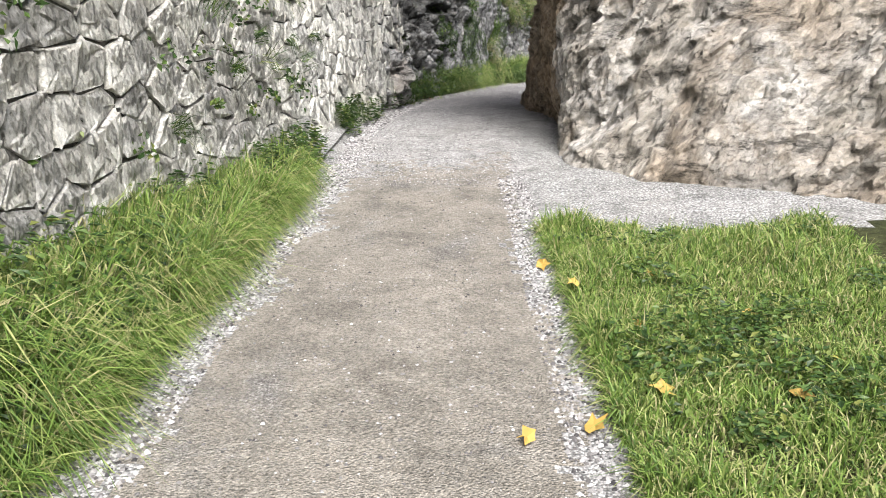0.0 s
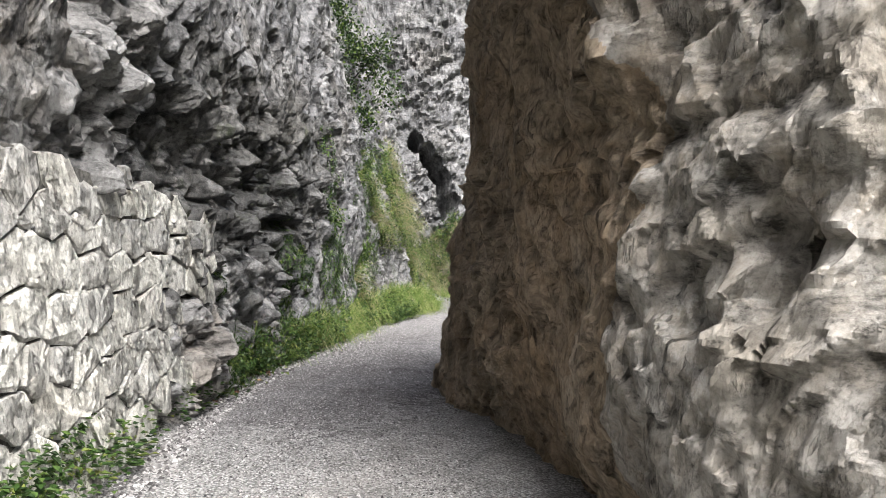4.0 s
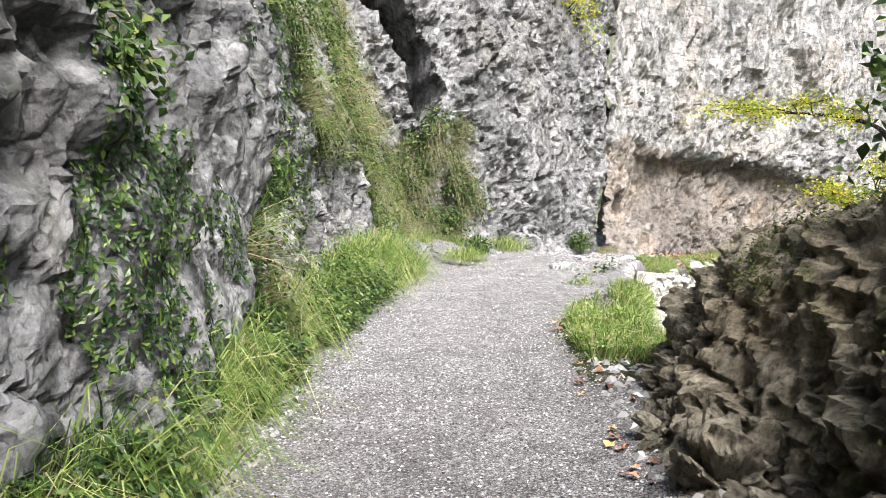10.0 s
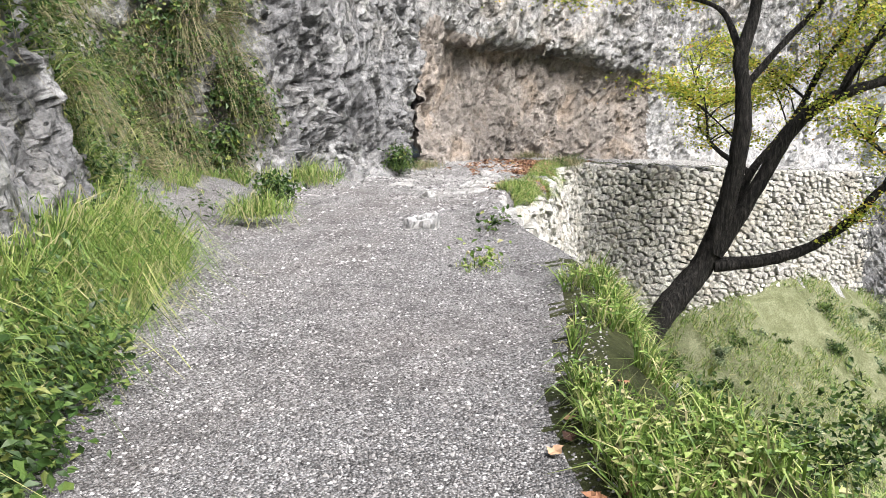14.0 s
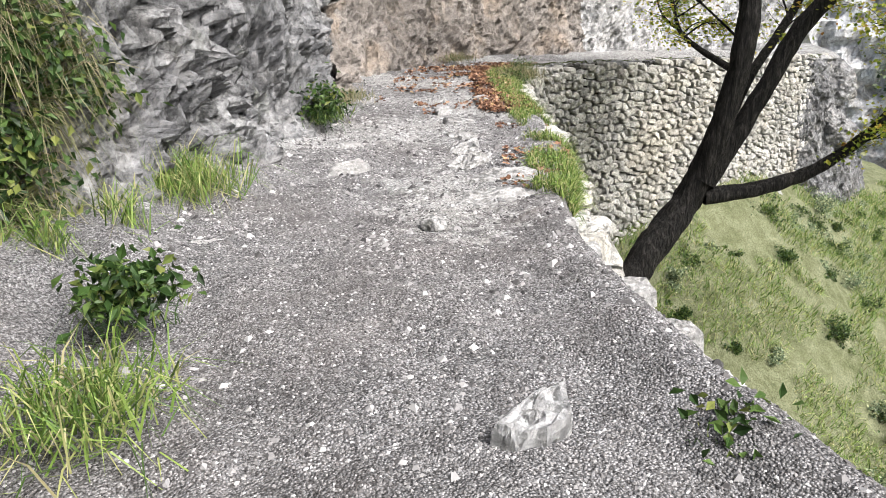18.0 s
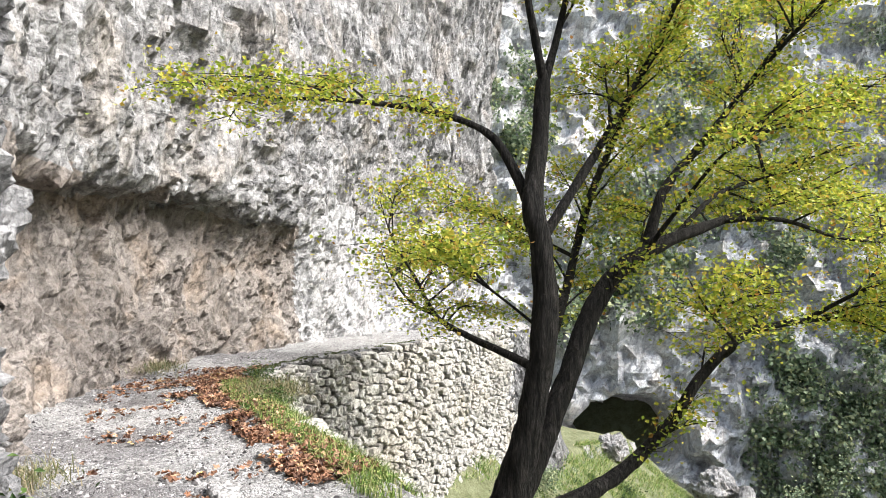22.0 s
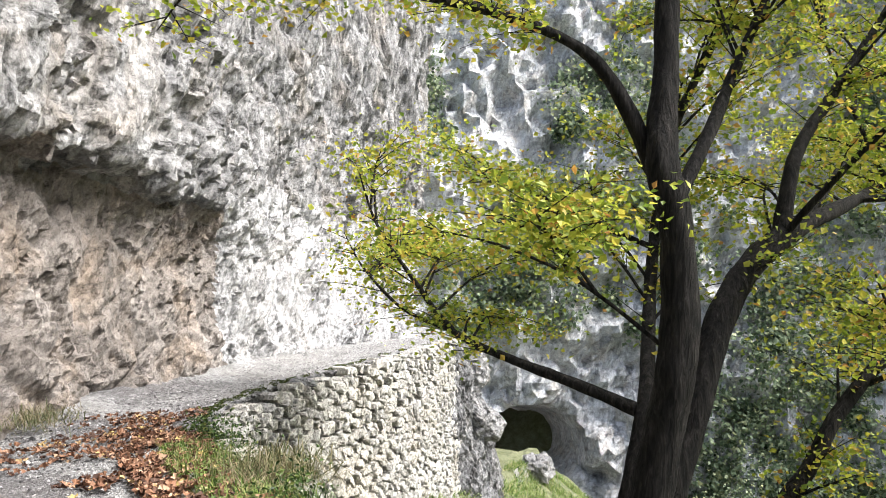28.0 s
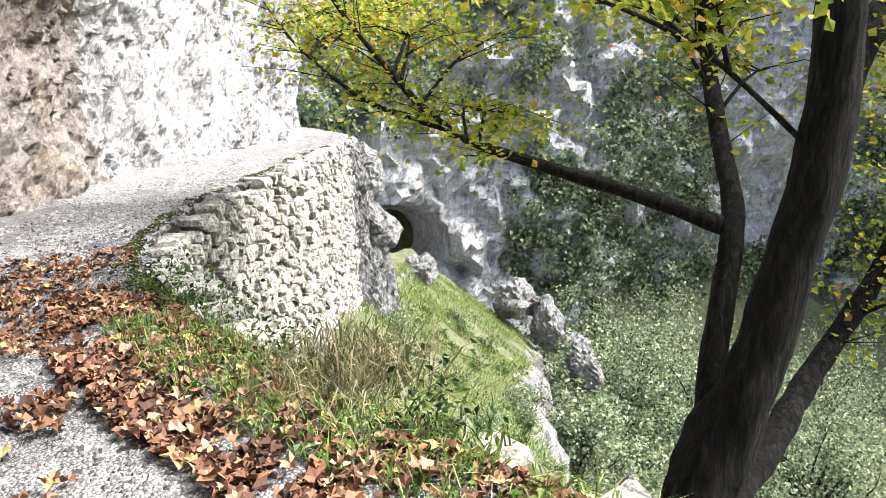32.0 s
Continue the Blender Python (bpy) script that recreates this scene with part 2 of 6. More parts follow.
def facet_planes(tree, vec, scale):
    """Broken faces: cells that each lean their own way. Gives their height, in metres, and a colour for each."""
    v = node(tree, "ShaderNodeTexVoronoi", Scale=scale)
    tree.links.new(vec, v.inputs["Vector"])
    away, lean, dot = (tree.nodes.new("ShaderNodeVectorMath") for _ in range(3))
    away.operation, lean.operation, dot.operation = "SUBTRACT", "SUBTRACT", "DOT_PRODUCT"
    tree.links.new(vec, away.inputs[0])
    tree.links.new(v.outputs["Position"], away.inputs[1])
    tree.links.new(v.outputs["Color"], lean.inputs[0])
    lean.inputs[1].default_value = (0.5, 0.5, 0.5)
    tree.links.new(away.outputs[0], dot.inputs[0])
    tree.links.new(lean.outputs[0], dot.inputs[1])
    return dot.outputs["Value"], v.outputs["Color"]


def rock_material(name, pale_c, mid, dark, warm, warm_amount=0.5, streak=0.5, moss=0.0, fine=1.0, crack_shade=0.6, mottle=0.0, single=False, albedo=0.6):
    """Limestone: pale faces, grey lichen, warm iron stains, dark water streaks, crevice shade painted along its
    fractures, moss in patches.
    """
    mat, t, b = material(name, 0.9, 0.25)
    pale_c, mid, dark, warm = (tuple(albedo * v for v in c) for c in (pale_c, mid, dark, warm))
    p = coords(t)
    col = ramp(t, noise_tex(t, p, 0.9, 8, 0.65, 0.3), [(0.4, mid), (0.58, pale_c)])
    col = mix(t, ramp(t, noise_tex(t, p, 7.5 * fine, 9, 0.75), [(0.47, grey(0.0)), (0.58, grey(0.85))]), col, mid)
    col = mix(t, ramp(t, noise_tex(t, p, 0.5, 6, 0.65, 0.8), [(0.5, grey(0.0)), (0.64, grey(warm_amount))]), col, warm)
    col = mix(t, ramp(t, noise_tex(t, coords(t, (2.2, 2.2, 0.28)), 1.0, 7, 0.7, 0.3), [(0.52, grey(0.0)), (0.68, grey(streak))]), col, dark)
    if mottle:
        col = mix(t, ramp(t, noise_tex(t, p, 3.2 * fine, 10, 0.8, 0.2), [(0.5, grey(0.0)), (0.57, grey(mottle))]), col, dark)
    bed = coords(t, (1.5, 1.5, 0.75), (0.45, 0.3, 0.2))
    warp = node(t, "ShaderNodeTexNoise", Scale=2.2 * fine, Detail=6.0, Roughness=0.65)
    t.links.new(bed, warp.inputs["Vector"])
    bent = mix(t, 0.1 / fine, bed, warp.outputs[1], "ADD")
    plates = node(t, "ShaderNodeMapping")
    plates.inputs["Scale"].default_value = (0.8, 1.1, 1.6)
    plates.inputs["Rotation"].default_value = (0.5, 0.6, 0.3)
    t.links.new(bent, plates.inputs["Vector"])
    # dark lines put the shade of cracks into the colour; the bump follows them
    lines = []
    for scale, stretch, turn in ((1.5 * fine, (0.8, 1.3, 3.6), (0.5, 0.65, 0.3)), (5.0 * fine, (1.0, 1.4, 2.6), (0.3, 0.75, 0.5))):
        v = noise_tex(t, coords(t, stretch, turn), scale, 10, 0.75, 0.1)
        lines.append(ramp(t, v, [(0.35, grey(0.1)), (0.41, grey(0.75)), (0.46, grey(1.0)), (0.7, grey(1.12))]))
    some = min(1.0, 0.7 * crack_shade)
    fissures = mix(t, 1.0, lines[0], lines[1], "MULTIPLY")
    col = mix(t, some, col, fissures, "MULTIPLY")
    speck = ramp(t, noise_tex(t, p, 34 * fine, 8, 0.8), [(0.36, grey(0.45)), (0.46, grey(0.92)), (0.64, grey(1.15))])
    col = mix(t, 0.75, col, speck, "MULTIPLY")
    heights = []
    for scale, tone in ((2.6, 0.0), (7.0, 0.6), (19.0, 0.6)):
        height, shade = facet_planes(t, plates.outputs[0], scale * fine)
        heights.append(height)
        if tone:
            col = mix(t, tone, col, ramp(t, shade, [(0.2, grey(0.8)), (0.5, grey(1.0)), (0.8, grey(1.15))]), "MULTIPLY")
    if moss:
        col = mix(t, ramp(t, noise_tex(t, p, 1.7, 8, 0.75, 0.5), [(0.56, grey(0.0)), (0.63, grey(moss))]), col, (0.06, 0.085, 0.02))
    if single:
        info = t.nodes.new("ShaderNodeObjectInfo")
        isle = t.nodes.new("ShaderNodeNewGeometry")
        for out in (info.outputs["Random"], isle.outputs["Random Per Island"]):
            col = mix(t, 0.8, col, ramp(t, out, [(0.0, (0.72, 0.72, 0.73)), (0.5, (0.96, 0.95, 0.92)), (1.0, (1.12, 1.12, 1.1))]), "MULTIPLY")
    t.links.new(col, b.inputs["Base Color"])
    below = None
    for height, steep in zip(heights, (0.8, 0.7, 0.5)):
        below = bump(t, b, height, 1.0, steep, below)
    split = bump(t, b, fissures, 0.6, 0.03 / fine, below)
    two = bump(t, b, noise_tex(t, p, 12 * fine, 8, 0.75), 0.6, 0.02 / fine, split)
    bump(t, b, noise_tex(t, coords(t, (1.6, 1.6, 0.7), (0.4, 0.5, 0.1)), 40 * fine, 6, 0.75), 0.8, 0.012 / fine, two)
    return mat


def leaf_material(name, stops, rough=0.6, trans=0.25):
    mat, t, b = material(name, rough, 0.3)
    stops = [(k, tuple(0.58 * v for v in c)) for k, c in stops]
    g = t.nodes.new("ShaderNodeNewGeometry")
    t.links.new(ramp(t, g.outputs["Random Per Island"], stops), b.inputs["Base Color"])
    b.inputs["Transmission Weight"].default_value = 0.0
    if trans:
        tr = t.nodes.new("ShaderNodeBsdfTranslucent")
        t.links.new(ramp(t, g.outputs["Random Per Island"], stops), tr.inputs["Color"])
        m = t.nodes.new("ShaderNodeMixShader")
        m.inputs[0].default_value = trans
        out = t.nodes["Material Output"]
        t.links.new(b.outputs[0], m.inputs[1])
        t.links.new(tr.outputs[0], m.inputs[2])
        t.links.new(m.outputs[0], out.inputs[0])
    return mat


ROCK_GREY = rock_material("grey_limestone", (0.54, 0.54, 0.545), (0.27, 0.27, 0.28), (0.045, 0.045, 0.047), (0.42, 0.38, 0.32), 0.3, 0.75, 0.15, 1.0, 1.2, 0.45, albedo=0.54)
ROCK_WARM = rock_material("ochre_limestone", (0.8, 0.77, 0.725), (0.58, 0.53, 0.46), (0.14, 0.11, 0.085), (0.52, 0.4, 0.28), 0.6, 0.3, 0.0, 1.0, 1.2, 0.25, albedo=0.5)
ROCK_DARK = rock_material("mossy_dark_rock", (0.42, 0.38, 0.3), (0.17, 0.15, 0.115), (0.03, 0.028, 0.022), (0.26, 0.19, 0.11), 0.5, 0.4, 0.6, 1.2, 0.8, 0.4, albedo=0.85)
ROCK_PALE = rock_material("pale_limestone", (0.7, 0.695, 0.69), (0.4, 0.395, 0.395), (0.09, 0.09, 0.09), (0.56, 0.47, 0.38), 0.45, 0.65, 0.0, 0.9, 1.2, 0.35, albedo=0.55)
ROCK_OCHRE = rock_material("cut_ochre_rock", (0.5, 0.455, 0.42), (0.34, 0.3, 0.27), (0.13, 0.115, 0.1), (0.52, 0.4, 0.3), 0.6, 0.4, 0.0, 0.9, 0.8, 0.2)
ROCK_WHITE = rock_material("white_limestone", (0.8, 0.795, 0.79), (0.6, 0.6, 0.605), (0.25, 0.25, 0.26), (0.66, 0.59, 0.5), 0.25, 0.2, 0.0, 0.8, 0.6, 0.12)
ROCK_WORN = rock_material("worn_limestone", (0.78, 0.775, 0.76), (0.58, 0.57, 0.56), (0.16, 0.155, 0.15), (0.5, 0.45, 0.38), 0.35, 0.2, 0.0, 2.2, 0.6, 0.3)
# paler than the near rock: distance haze is put into its colour
ROCK_HAZED = rock_material("hazed_far_limestone", (0.85, 0.85, 0.86), (0.66, 0.67, 0.685), (0.28, 0.285, 0.29), (0.68, 0.58, 0.49), 0.45, 0.6, 0.2, 0.2, 0.7, 0.2, albedo=0.85)
ROCK_WET = rock_material("water_stained_rock", (0.36, 0.355, 0.35), (0.17, 0.17, 0.17), (0.03, 0.03, 0.03), (0.2, 0.18, 0.14), 0.3, 0.85, 0.3, 1.0, 0.8, 0.5)
STONE = rock_material("wall_stone", (0.84, 0.835, 0.81), (0.66, 0.65, 0.625), (0.22, 0.22, 0.21), (0.74, 0.66, 0.53), 0.35, 0.2, 0.06, 1.6, 0.22, 0.12, True, 0.74)

STONE_DRY = rock_material("dry_wall_stone", (0.78, 0.77, 0.745), (0.54, 0.53, 0.505), (0.16, 0.16, 0.15), (0.62, 0.54, 0.42), 0.3, 0.25, 0.1, 1.6, 0.25, 0.2, True, 0.74)


def gravel_material(name, cover, dark, light, earth_a, earth_b, scale):
    """Loose limestone chippings over trodden earth; cover: how much of the earth the chippings hide."""
    mat, t, b = material(name, 0.95, 0.2)
    dark, light, earth_a, earth_b = (tuple(0.6 * v for v in c) for c in (dark, light, earth_a, earth_b))
    p = coords(t)
    v = node(t, "ShaderNodeTexVoronoi", Scale=scale)
    t.links.new(p, v.inputs["Vector"])
    v2 = node(t, "ShaderNodeTexVoronoi", Scale=scale * 2.3)
    t.links.new(p, v2.inputs["Vector"])
    stones = ramp(t, v.outputs["Color"], [(0.2, dark), (0.5, tuple(0.5 * (a + c) for a, c in zip(dark, light))), (0.8, light)])
    stones = mix(t, 0.5, stones, ramp(t, v2.outputs["Color"], [(0.2, dark), (0.8, light)]))
    gap = ramp(t, v.outputs["Distance"], [(0.35, grey(1.0)), (0.75, grey(0.25))])
    stones = mix(t, 0.8, stones, gap, "MULTIPLY")
    earth = ramp(t, noise_tex(t, p, 16, 8, 0.7), [(0.35, earth_a), (0.65, earth_b)])
    bare = ramp(t, noise_tex(t, p, 0.9, 7, 0.7, 0.6), [(0.62 - 0.4 * cover, grey(0.0)), (0.78 - 0.4 * cover, grey(0.95))])
    col = mix(t, bare, earth, stones)
    col = mix(t, ramp(t, noise_tex(t, p, 0.45, 5, 0.65, 0.8), [(0.45, grey(0.0)), (0.7, grey(0.45))]), col, earth_a)
    col = mix(t, 0.8, col, ramp(t, noise_tex(t, p, 60, 4, 0.8), [(0.36, grey(0.4)), (0.5, grey(1.0)), (0.64, grey(1.5))]), "MULTIPLY")
    col = mix(t, 0.7, col, ramp(t, noise_tex(t, p, 2.6, 8, 0.75, 0.4), [(0.36, grey(0.55)), (0.5, grey(1.0)), (0.64, grey(1.3))]), "MULTIPLY")
    t.links.new(col, b.inputs["Base Color"])
    one = bump(t, b, v.outputs["Distance"], 0.8, -0.02)
    bump(t, b, noise_tex(t, p, 9, 8, 0.7), 0.5, 0.03, one)
    return mat


def soil_material(name, a, c):
    mat, t, b = material(name, 0.95, 0.15)
    a, c = tuple(0.6 * v for v in a), tuple(0.6 * v for v in c)
    p = coords(t)
    col = ramp(t, noise_tex(t, p, 1.4, 9, 0.75, 0.5), [(0.35, a), (0.65, c)])
    col = mix(t, ramp(t, noise_tex(t, p, 19, 6, 0.7), [(0.4, grey(0.0)), (0.62, grey(0.7))]), col, tuple(0.5 * x for x in a))
    t.links.new(col, b.inputs["Base Color"])
    bump(t, b, noise_tex(t, p, 12, 8, 0.7), 0.9, 0.08)
    return mat


def bark_material():
    mat, t, b = material("dark_bark", 0.9, 0.2)
    p = coords(t, (9, 9, 1.5))
    n = noise_tex(t, p, 2.0, 8, 0.7, 0.6)
    col = ramp(t, n, [(0.4, (0.004, 0.004, 0.004)), (0.55, (0.022, 0.02, 0.018)), (0.72, (0.07, 0.065, 0.06))])
    t.links.new(col, b.inputs["Base Color"])
    bump(t, b, n, 1.0, 0.12)
    return mat


GRAVEL = gravel_material("grey_chippings", 1.0, (0.05, 0.048, 0.05), (0.62, 0.61, 0.62), (0.2, 0.175, 0.165), (0.36, 0.335, 0.325), 90.0)
TRODDEN = gravel_material("trodden_gravel", 0.2, (0.14, 0.13, 0.125), (0.6, 0.59, 0.57), (0.28, 0.255, 0.22), (0.36, 0.335, 0.295), 90.0)
WHITE_CHIPS = gravel_material("white_chippings", 1.0, (0.24, 0.24, 0.24), (0.78, 0.78, 0.77), (0.4, 0.38, 0.355), (0.5, 0.485, 0.46), 62.0)
SLOPE = soil_material("grassy_slope", (0.14, 0.16, 0.07), (0.37, 0.38, 0.24))
SOIL = soil_material("turf_soil", (0.045, 0.055, 0.02), (0.11, 0.12, 0.05))
BARK = bark_material()

# ---- large structure ----
# cross-sections of the trodden way: x, y, z, then (to the right, up)
WAY = [
    (-0.3, -6.0, 0.05, [(-5, 1.6), (-2.0, 0.9), (-1.4, 0.12), (-1.1, 0.0), (0.3, 0.02), (1.0, 0.0), (1.3, 0.06), (2.2, 0.12), (4, 0.2), (9, 0.2)]),
    (-0.3, 0.0, 0.09, [(-5, 1.6), (-1.9, 0.85), (-1.3, 0.12), (-1.1, 0.0), (0.0, 0.02), (0.9, 0.0), (1.15, 0.06), (2.0, 0.12), (4, 0.2), (9, 0.2)]),
    (-0.35, 3.0, 0.18, [(-5, 1.2), (-1.75, 0.55), (-1.2, 0.12), (-1.05, 0.0), (0.0, 0.02), (0.95, 0.0), (1.2, 0.05), (2.0, 0.1), (4, 0.2), (9, 0.2)]),
    (-0.3, 5.5, 0.27, [(-5, 0.8), (-1.6, 0.3), (-1.15, 0.1), (-1.0, 0.0), (0.0, 0.02), (0.9, 0.0), (1.15, 0.04), (2.0, 0.1), (4, 0.2), (9, 0.2)]),
    (-0.1, 8.0, 0.4, [(-5, 0.4), (-1.5, 0.12), (-1.2, 0.06), (-1.0, 0.0), (0.0, 0.02), (0.7, 0.0), (1.0, 0.02), (2.0, 0.1), (4, 0.2), (9, 0.2)]),
    (0.0, 11.0, 0.44, [(-5, 0.8), (-1.5, 0.25), (-1.15, 0.06), (-0.9, 0.0), (0.0, 0.02), (0.8, 0.0), (1.2, 0.0), (2.0, 0.0), (4, 0.2), (9, 0.2)]),
    (0.4, 14.0, 0.44, [(-5, 0.8), (-1.4, 0.25), (-1.05, 0.06), (-0.8, 0.0), (0.0, 0.02), (0.9, 0.0), (1.3, 0.0), (2.0, 0.0), (4, -1.0), (9, -6.0)]),
    (1.3, 17.0, 0.4, [(-5, 0.8), (-1.4, 0.35), (-1.0, 0.08), (-0.75, 0.0), (0.0, 0.02), (0.9, 0.0), (1.3, 0.02), (2.0, -0.1), (3.6, -1.5), (9, -9.0)]),
    (2.1, 19.5, 0.33, [(-5, 1.0), (-1.5, 0.5), (-1.05, 0.1), (-0.8, 0.0), (0.0, 0.02), (0.9, 0.0), (1.3, 0.03), (2.0, -0.2), (3.6, -1.8), (9, -9.0)]),
    (2.9, 21.6, 0.22, [(-5, 1.0), (-1.7, 0.55), (-1.15, 0.12), (-0.85, 0.0), (0.0, 0.02), (0.85, 0.0), (1.2, 0.05), (1.9, -0.2), (3.4, -2.2), (9, -10.0)]),
    (4.0, 24.0, 0.14, [(-5, 1.0), (-1.9, 0.5), (-1.3, 0.15), (-0.9, 0.0), (0.0, 0.02), (1.2, 0.0), (1.85, -0.02), (2.15, -1.0), (3.0, -4.0), (7, -10.0)]),
    (5.3, 26.0, 0.03, [(-5, 1.0), (-2.3, 0.4), (-1.6, 0.12), (-1.2, 0.0), (0.0, 0.02), (0.9, 0.0), (1.42, -0.02), (1.62, -1.2), (2.2, -4.5), (5, -10.0)]),
    (6.6, 27.9, -0.11, [(-5, 0.8), (-1.9, 0.25), (-1.4, 0.12), (-1.1, 0.03), (0.0, 0.0), (0.9, 0.0), (1.35, -0.03), (1.45, -1.0), (1.5, -4.5), (1.6, -10.0)]),
    (8.5, 29.8, -0.42, [(-5, 0.6), (-2.0, 0.25), (-1.4, 0.1), (-1.0, 0.02), (0.0, 0.0), (0.9, 0.03), (1.5, -0.06), (1.55, -1.0), (1.6, -4.5), (1.7, -9.0)]),
    (10.4, 31.9, -0.74, [(-5, 0.6), (-2.2, 0.25), (-1.5, 0.1), (-1.1, 0.02), (0.0, 0.0), (0.9, 0.03), (1.5, -0.06), (1.55, -1.0), (1.6, -4.5), (1.7, -8.0)]),
    (12.7, 34.3, -1.08, [(-5, 0.6), (-2.4, 0.2), (-1.7, 0.06), (-1.2, 0.0), (0.0, 0.0), (0.7, 0.03), (1.35, -0.06), (1.4, -1.0), (1.45, -4.0), (1.5, -7.0)]),
    (15.0, 36.6, -1.45, [(-5, 0.6), (-2.4, 0.2), (-1.8, 0.06), (-1.2, 0.0), (0.0, 0.0), (0.6, 0.03), (1.35, 0.0), (1.4, -0.6), (1.45, -3.0), (1.5, -6.0)]),
    (17.8, 37.75, -1.8, [(-5, 0.6), (-2.0, 0.1), (-1.3, 0.05), (-0.9, 0.0), (0.0, 0.0), (0.5, 0.02), (0.78, 0.04), (0.85, -0.3), (0.9, -3.0), (1.0, -6.0)]),
    (21.4, 38.4, -2.22, [(-5, 0.6), (-1.9, 0.1), (-1.2, 0.05), (-0.8, 0.0), (0.0, 0.0), (0.4, 0.02), (0.68, 0.02), (0.72, -0.3), (0.8, -3.0), (0.9, -6.0)]),
    (25.5, 38.6, -2.65, [(-5, 0.6), (-2.0, 0.1), (-1.2, 0.05), (-0.8, 0.0), (0.0, 0.0), (0.4, 0.0), (0.68, 0.0), (0.72, -0.3), (0.8, -3.0), (0.9, -6.0)]),
    (31.0, 38.9, -3.3, [(-5, 0.6), (-1.8, 0.1), (-1.1, 0.05), (-0.8, 0.0), (0.0, 0.0), (0.4, 0.0), (0.68, 0.0), (0.72, -0.3), (0.8, -3.0), (0.9, -6.0)]),
    (37.0, 39.3, -3.95, [(-5, 0.6), (-1.8, 0.1), (-1.1, 0.05), (-0.8, 0.0), (0.0, 0.0), (0.5, 0.0), (0.9, -0.1), (1.1, -0.6), (1.5, -3.0), (2.5, -6.0)]),
    (42.0, 42.5, -4.5, [(-5, 0.6), (-1.8, 0.1), (-1.1, 0.05), (-0.8, 0.0), (0.0, 0.0), (0.5, 0.0), (0.9, -0.2), (1.3, -1.0), (2.0, -3.0), (4.0, -6.0)]),
]
WAY_XYZ = np.array([r[:3] for r in WAY])


def way_height(x, y):
    """The height of the trodden way nearest to points of the plan."""
    fine = spline(WAY_XYZ[:, None, :], np.linspace(0, len(WAY) - 1, 500))[:, 0]
    d = (np.asarray(x)[:, None] - fine[None, :, 0]) ** 2 + (np.asarray(y)[:, None] - fine[None, :, 1]) ** 2
    return fine[d.argmin(1), 2]


g, u_way, v_way = surface(WAY, 0.05, [0.25, 0.08, 0.06, 0.05, 0.05, 0.05, 0.06, 0.08, 0.2, 0.3])
p = g.reshape(-1, 3)
worn = 0.02 * fbm(p, 0.9, 4, 3) + 0.008 * fbm(p, 0.12, 2, 8)
rocky = np.clip((p[:, 1] - 22) / 5, 0, 1)
worn = worn + rocky * (0.045 * blocky(p, (0.5, 0.5, 0.5), 61)[0] + 0.02 * blocky(p, (0.16, 0.16, 0.16), 62)[0])
n = grid_normals(g)
side = np.clip((v_way - 6.2) / 0.6, 0, 1)[None, :] * np.clip((u_way - 8.5) / 1.5, 0, 1)[:, None]
drop = rough_rock(p, 77, 0.3, 0.22, 0.1, 0.03, (0.9, 0.9, 0.5)).reshape(g.shape[:2])
g[:, :, 2] += worn.reshape(g.shape[:2]) * (1 - side)
g = g + (n * (-1 if n[len(n) // 2, len(v_way) // 2, 2] < 0 else 1)) * (drop * side)[:, :, None]
WAY_GRID = g
steep = np.abs(n[:, :, 2])[:-1, :-1] < 0.72
mid = 0.5 * (g[:-1, :-1] + g[1:, 1:]).reshape(-1, 3)
wavy = 0.8 * fbm(mid, 0.8, 3, 95)
speckle = 0.35 * (np.random.rand(len(mid)) - 0.5) + 0.9 * fbm(mid, 1.3, 4, 90)
vv = np.tile(v_way[:-1], len(u_way) - 1)
trodden = np.minimum((8.0 - mid[:, 1]) / 2.5, np.minimum(vv - 3.2, 4.95 - vv) / 0.5)
white = (9.5 - np.abs(mid[:, 1] - 4)) / 3
stony = np.clip((mid[:, 1] - 29.5) / 5, -1, 0.2) + np.where(mid[:, 0] > 22, 0.6, 0)
kinds = np.where(trodden + speckle > 0.1, 2, np.where((white + speckle > 0.3) | (stony + 1.2 * speckle > 0.12), 3, 0))
turf = np.where(mid[:, 1] < 6.8, np.maximum(2.6 - vv, np.where(mid[:, 1] + wavy < 5.4, vv - 5.25, -1)), np.where(mid[:, 1] > 20.5, 0.3, np.where(mid[:, 1] < 12.5, 0.6, 2.3)) - vv + 0.5 * wavy)
turf = np.maximum(turf, np.where((mid[:, 1] > 19) & (mid[:, 1] < 23.6), vv - 5.3, -1))
kinds = np.where(turf + 0.5 * speckle > 0.0, 4, kinds)
mats = np.where(((side[:-1, :-1] > 0.25) & steep).ravel(), 1, kinds)
path = new("path", mesh_of("path", g.reshape(-1, 3), grid_faces(*g.shape[:2]), [GRAVEL, ROCK_GREY, TRODDEN, WHITE_CHIPS, SOIL], False, mats))
tagged(path, "grey gravel footpath cut into a limestone cliff", "path", kind="structure")


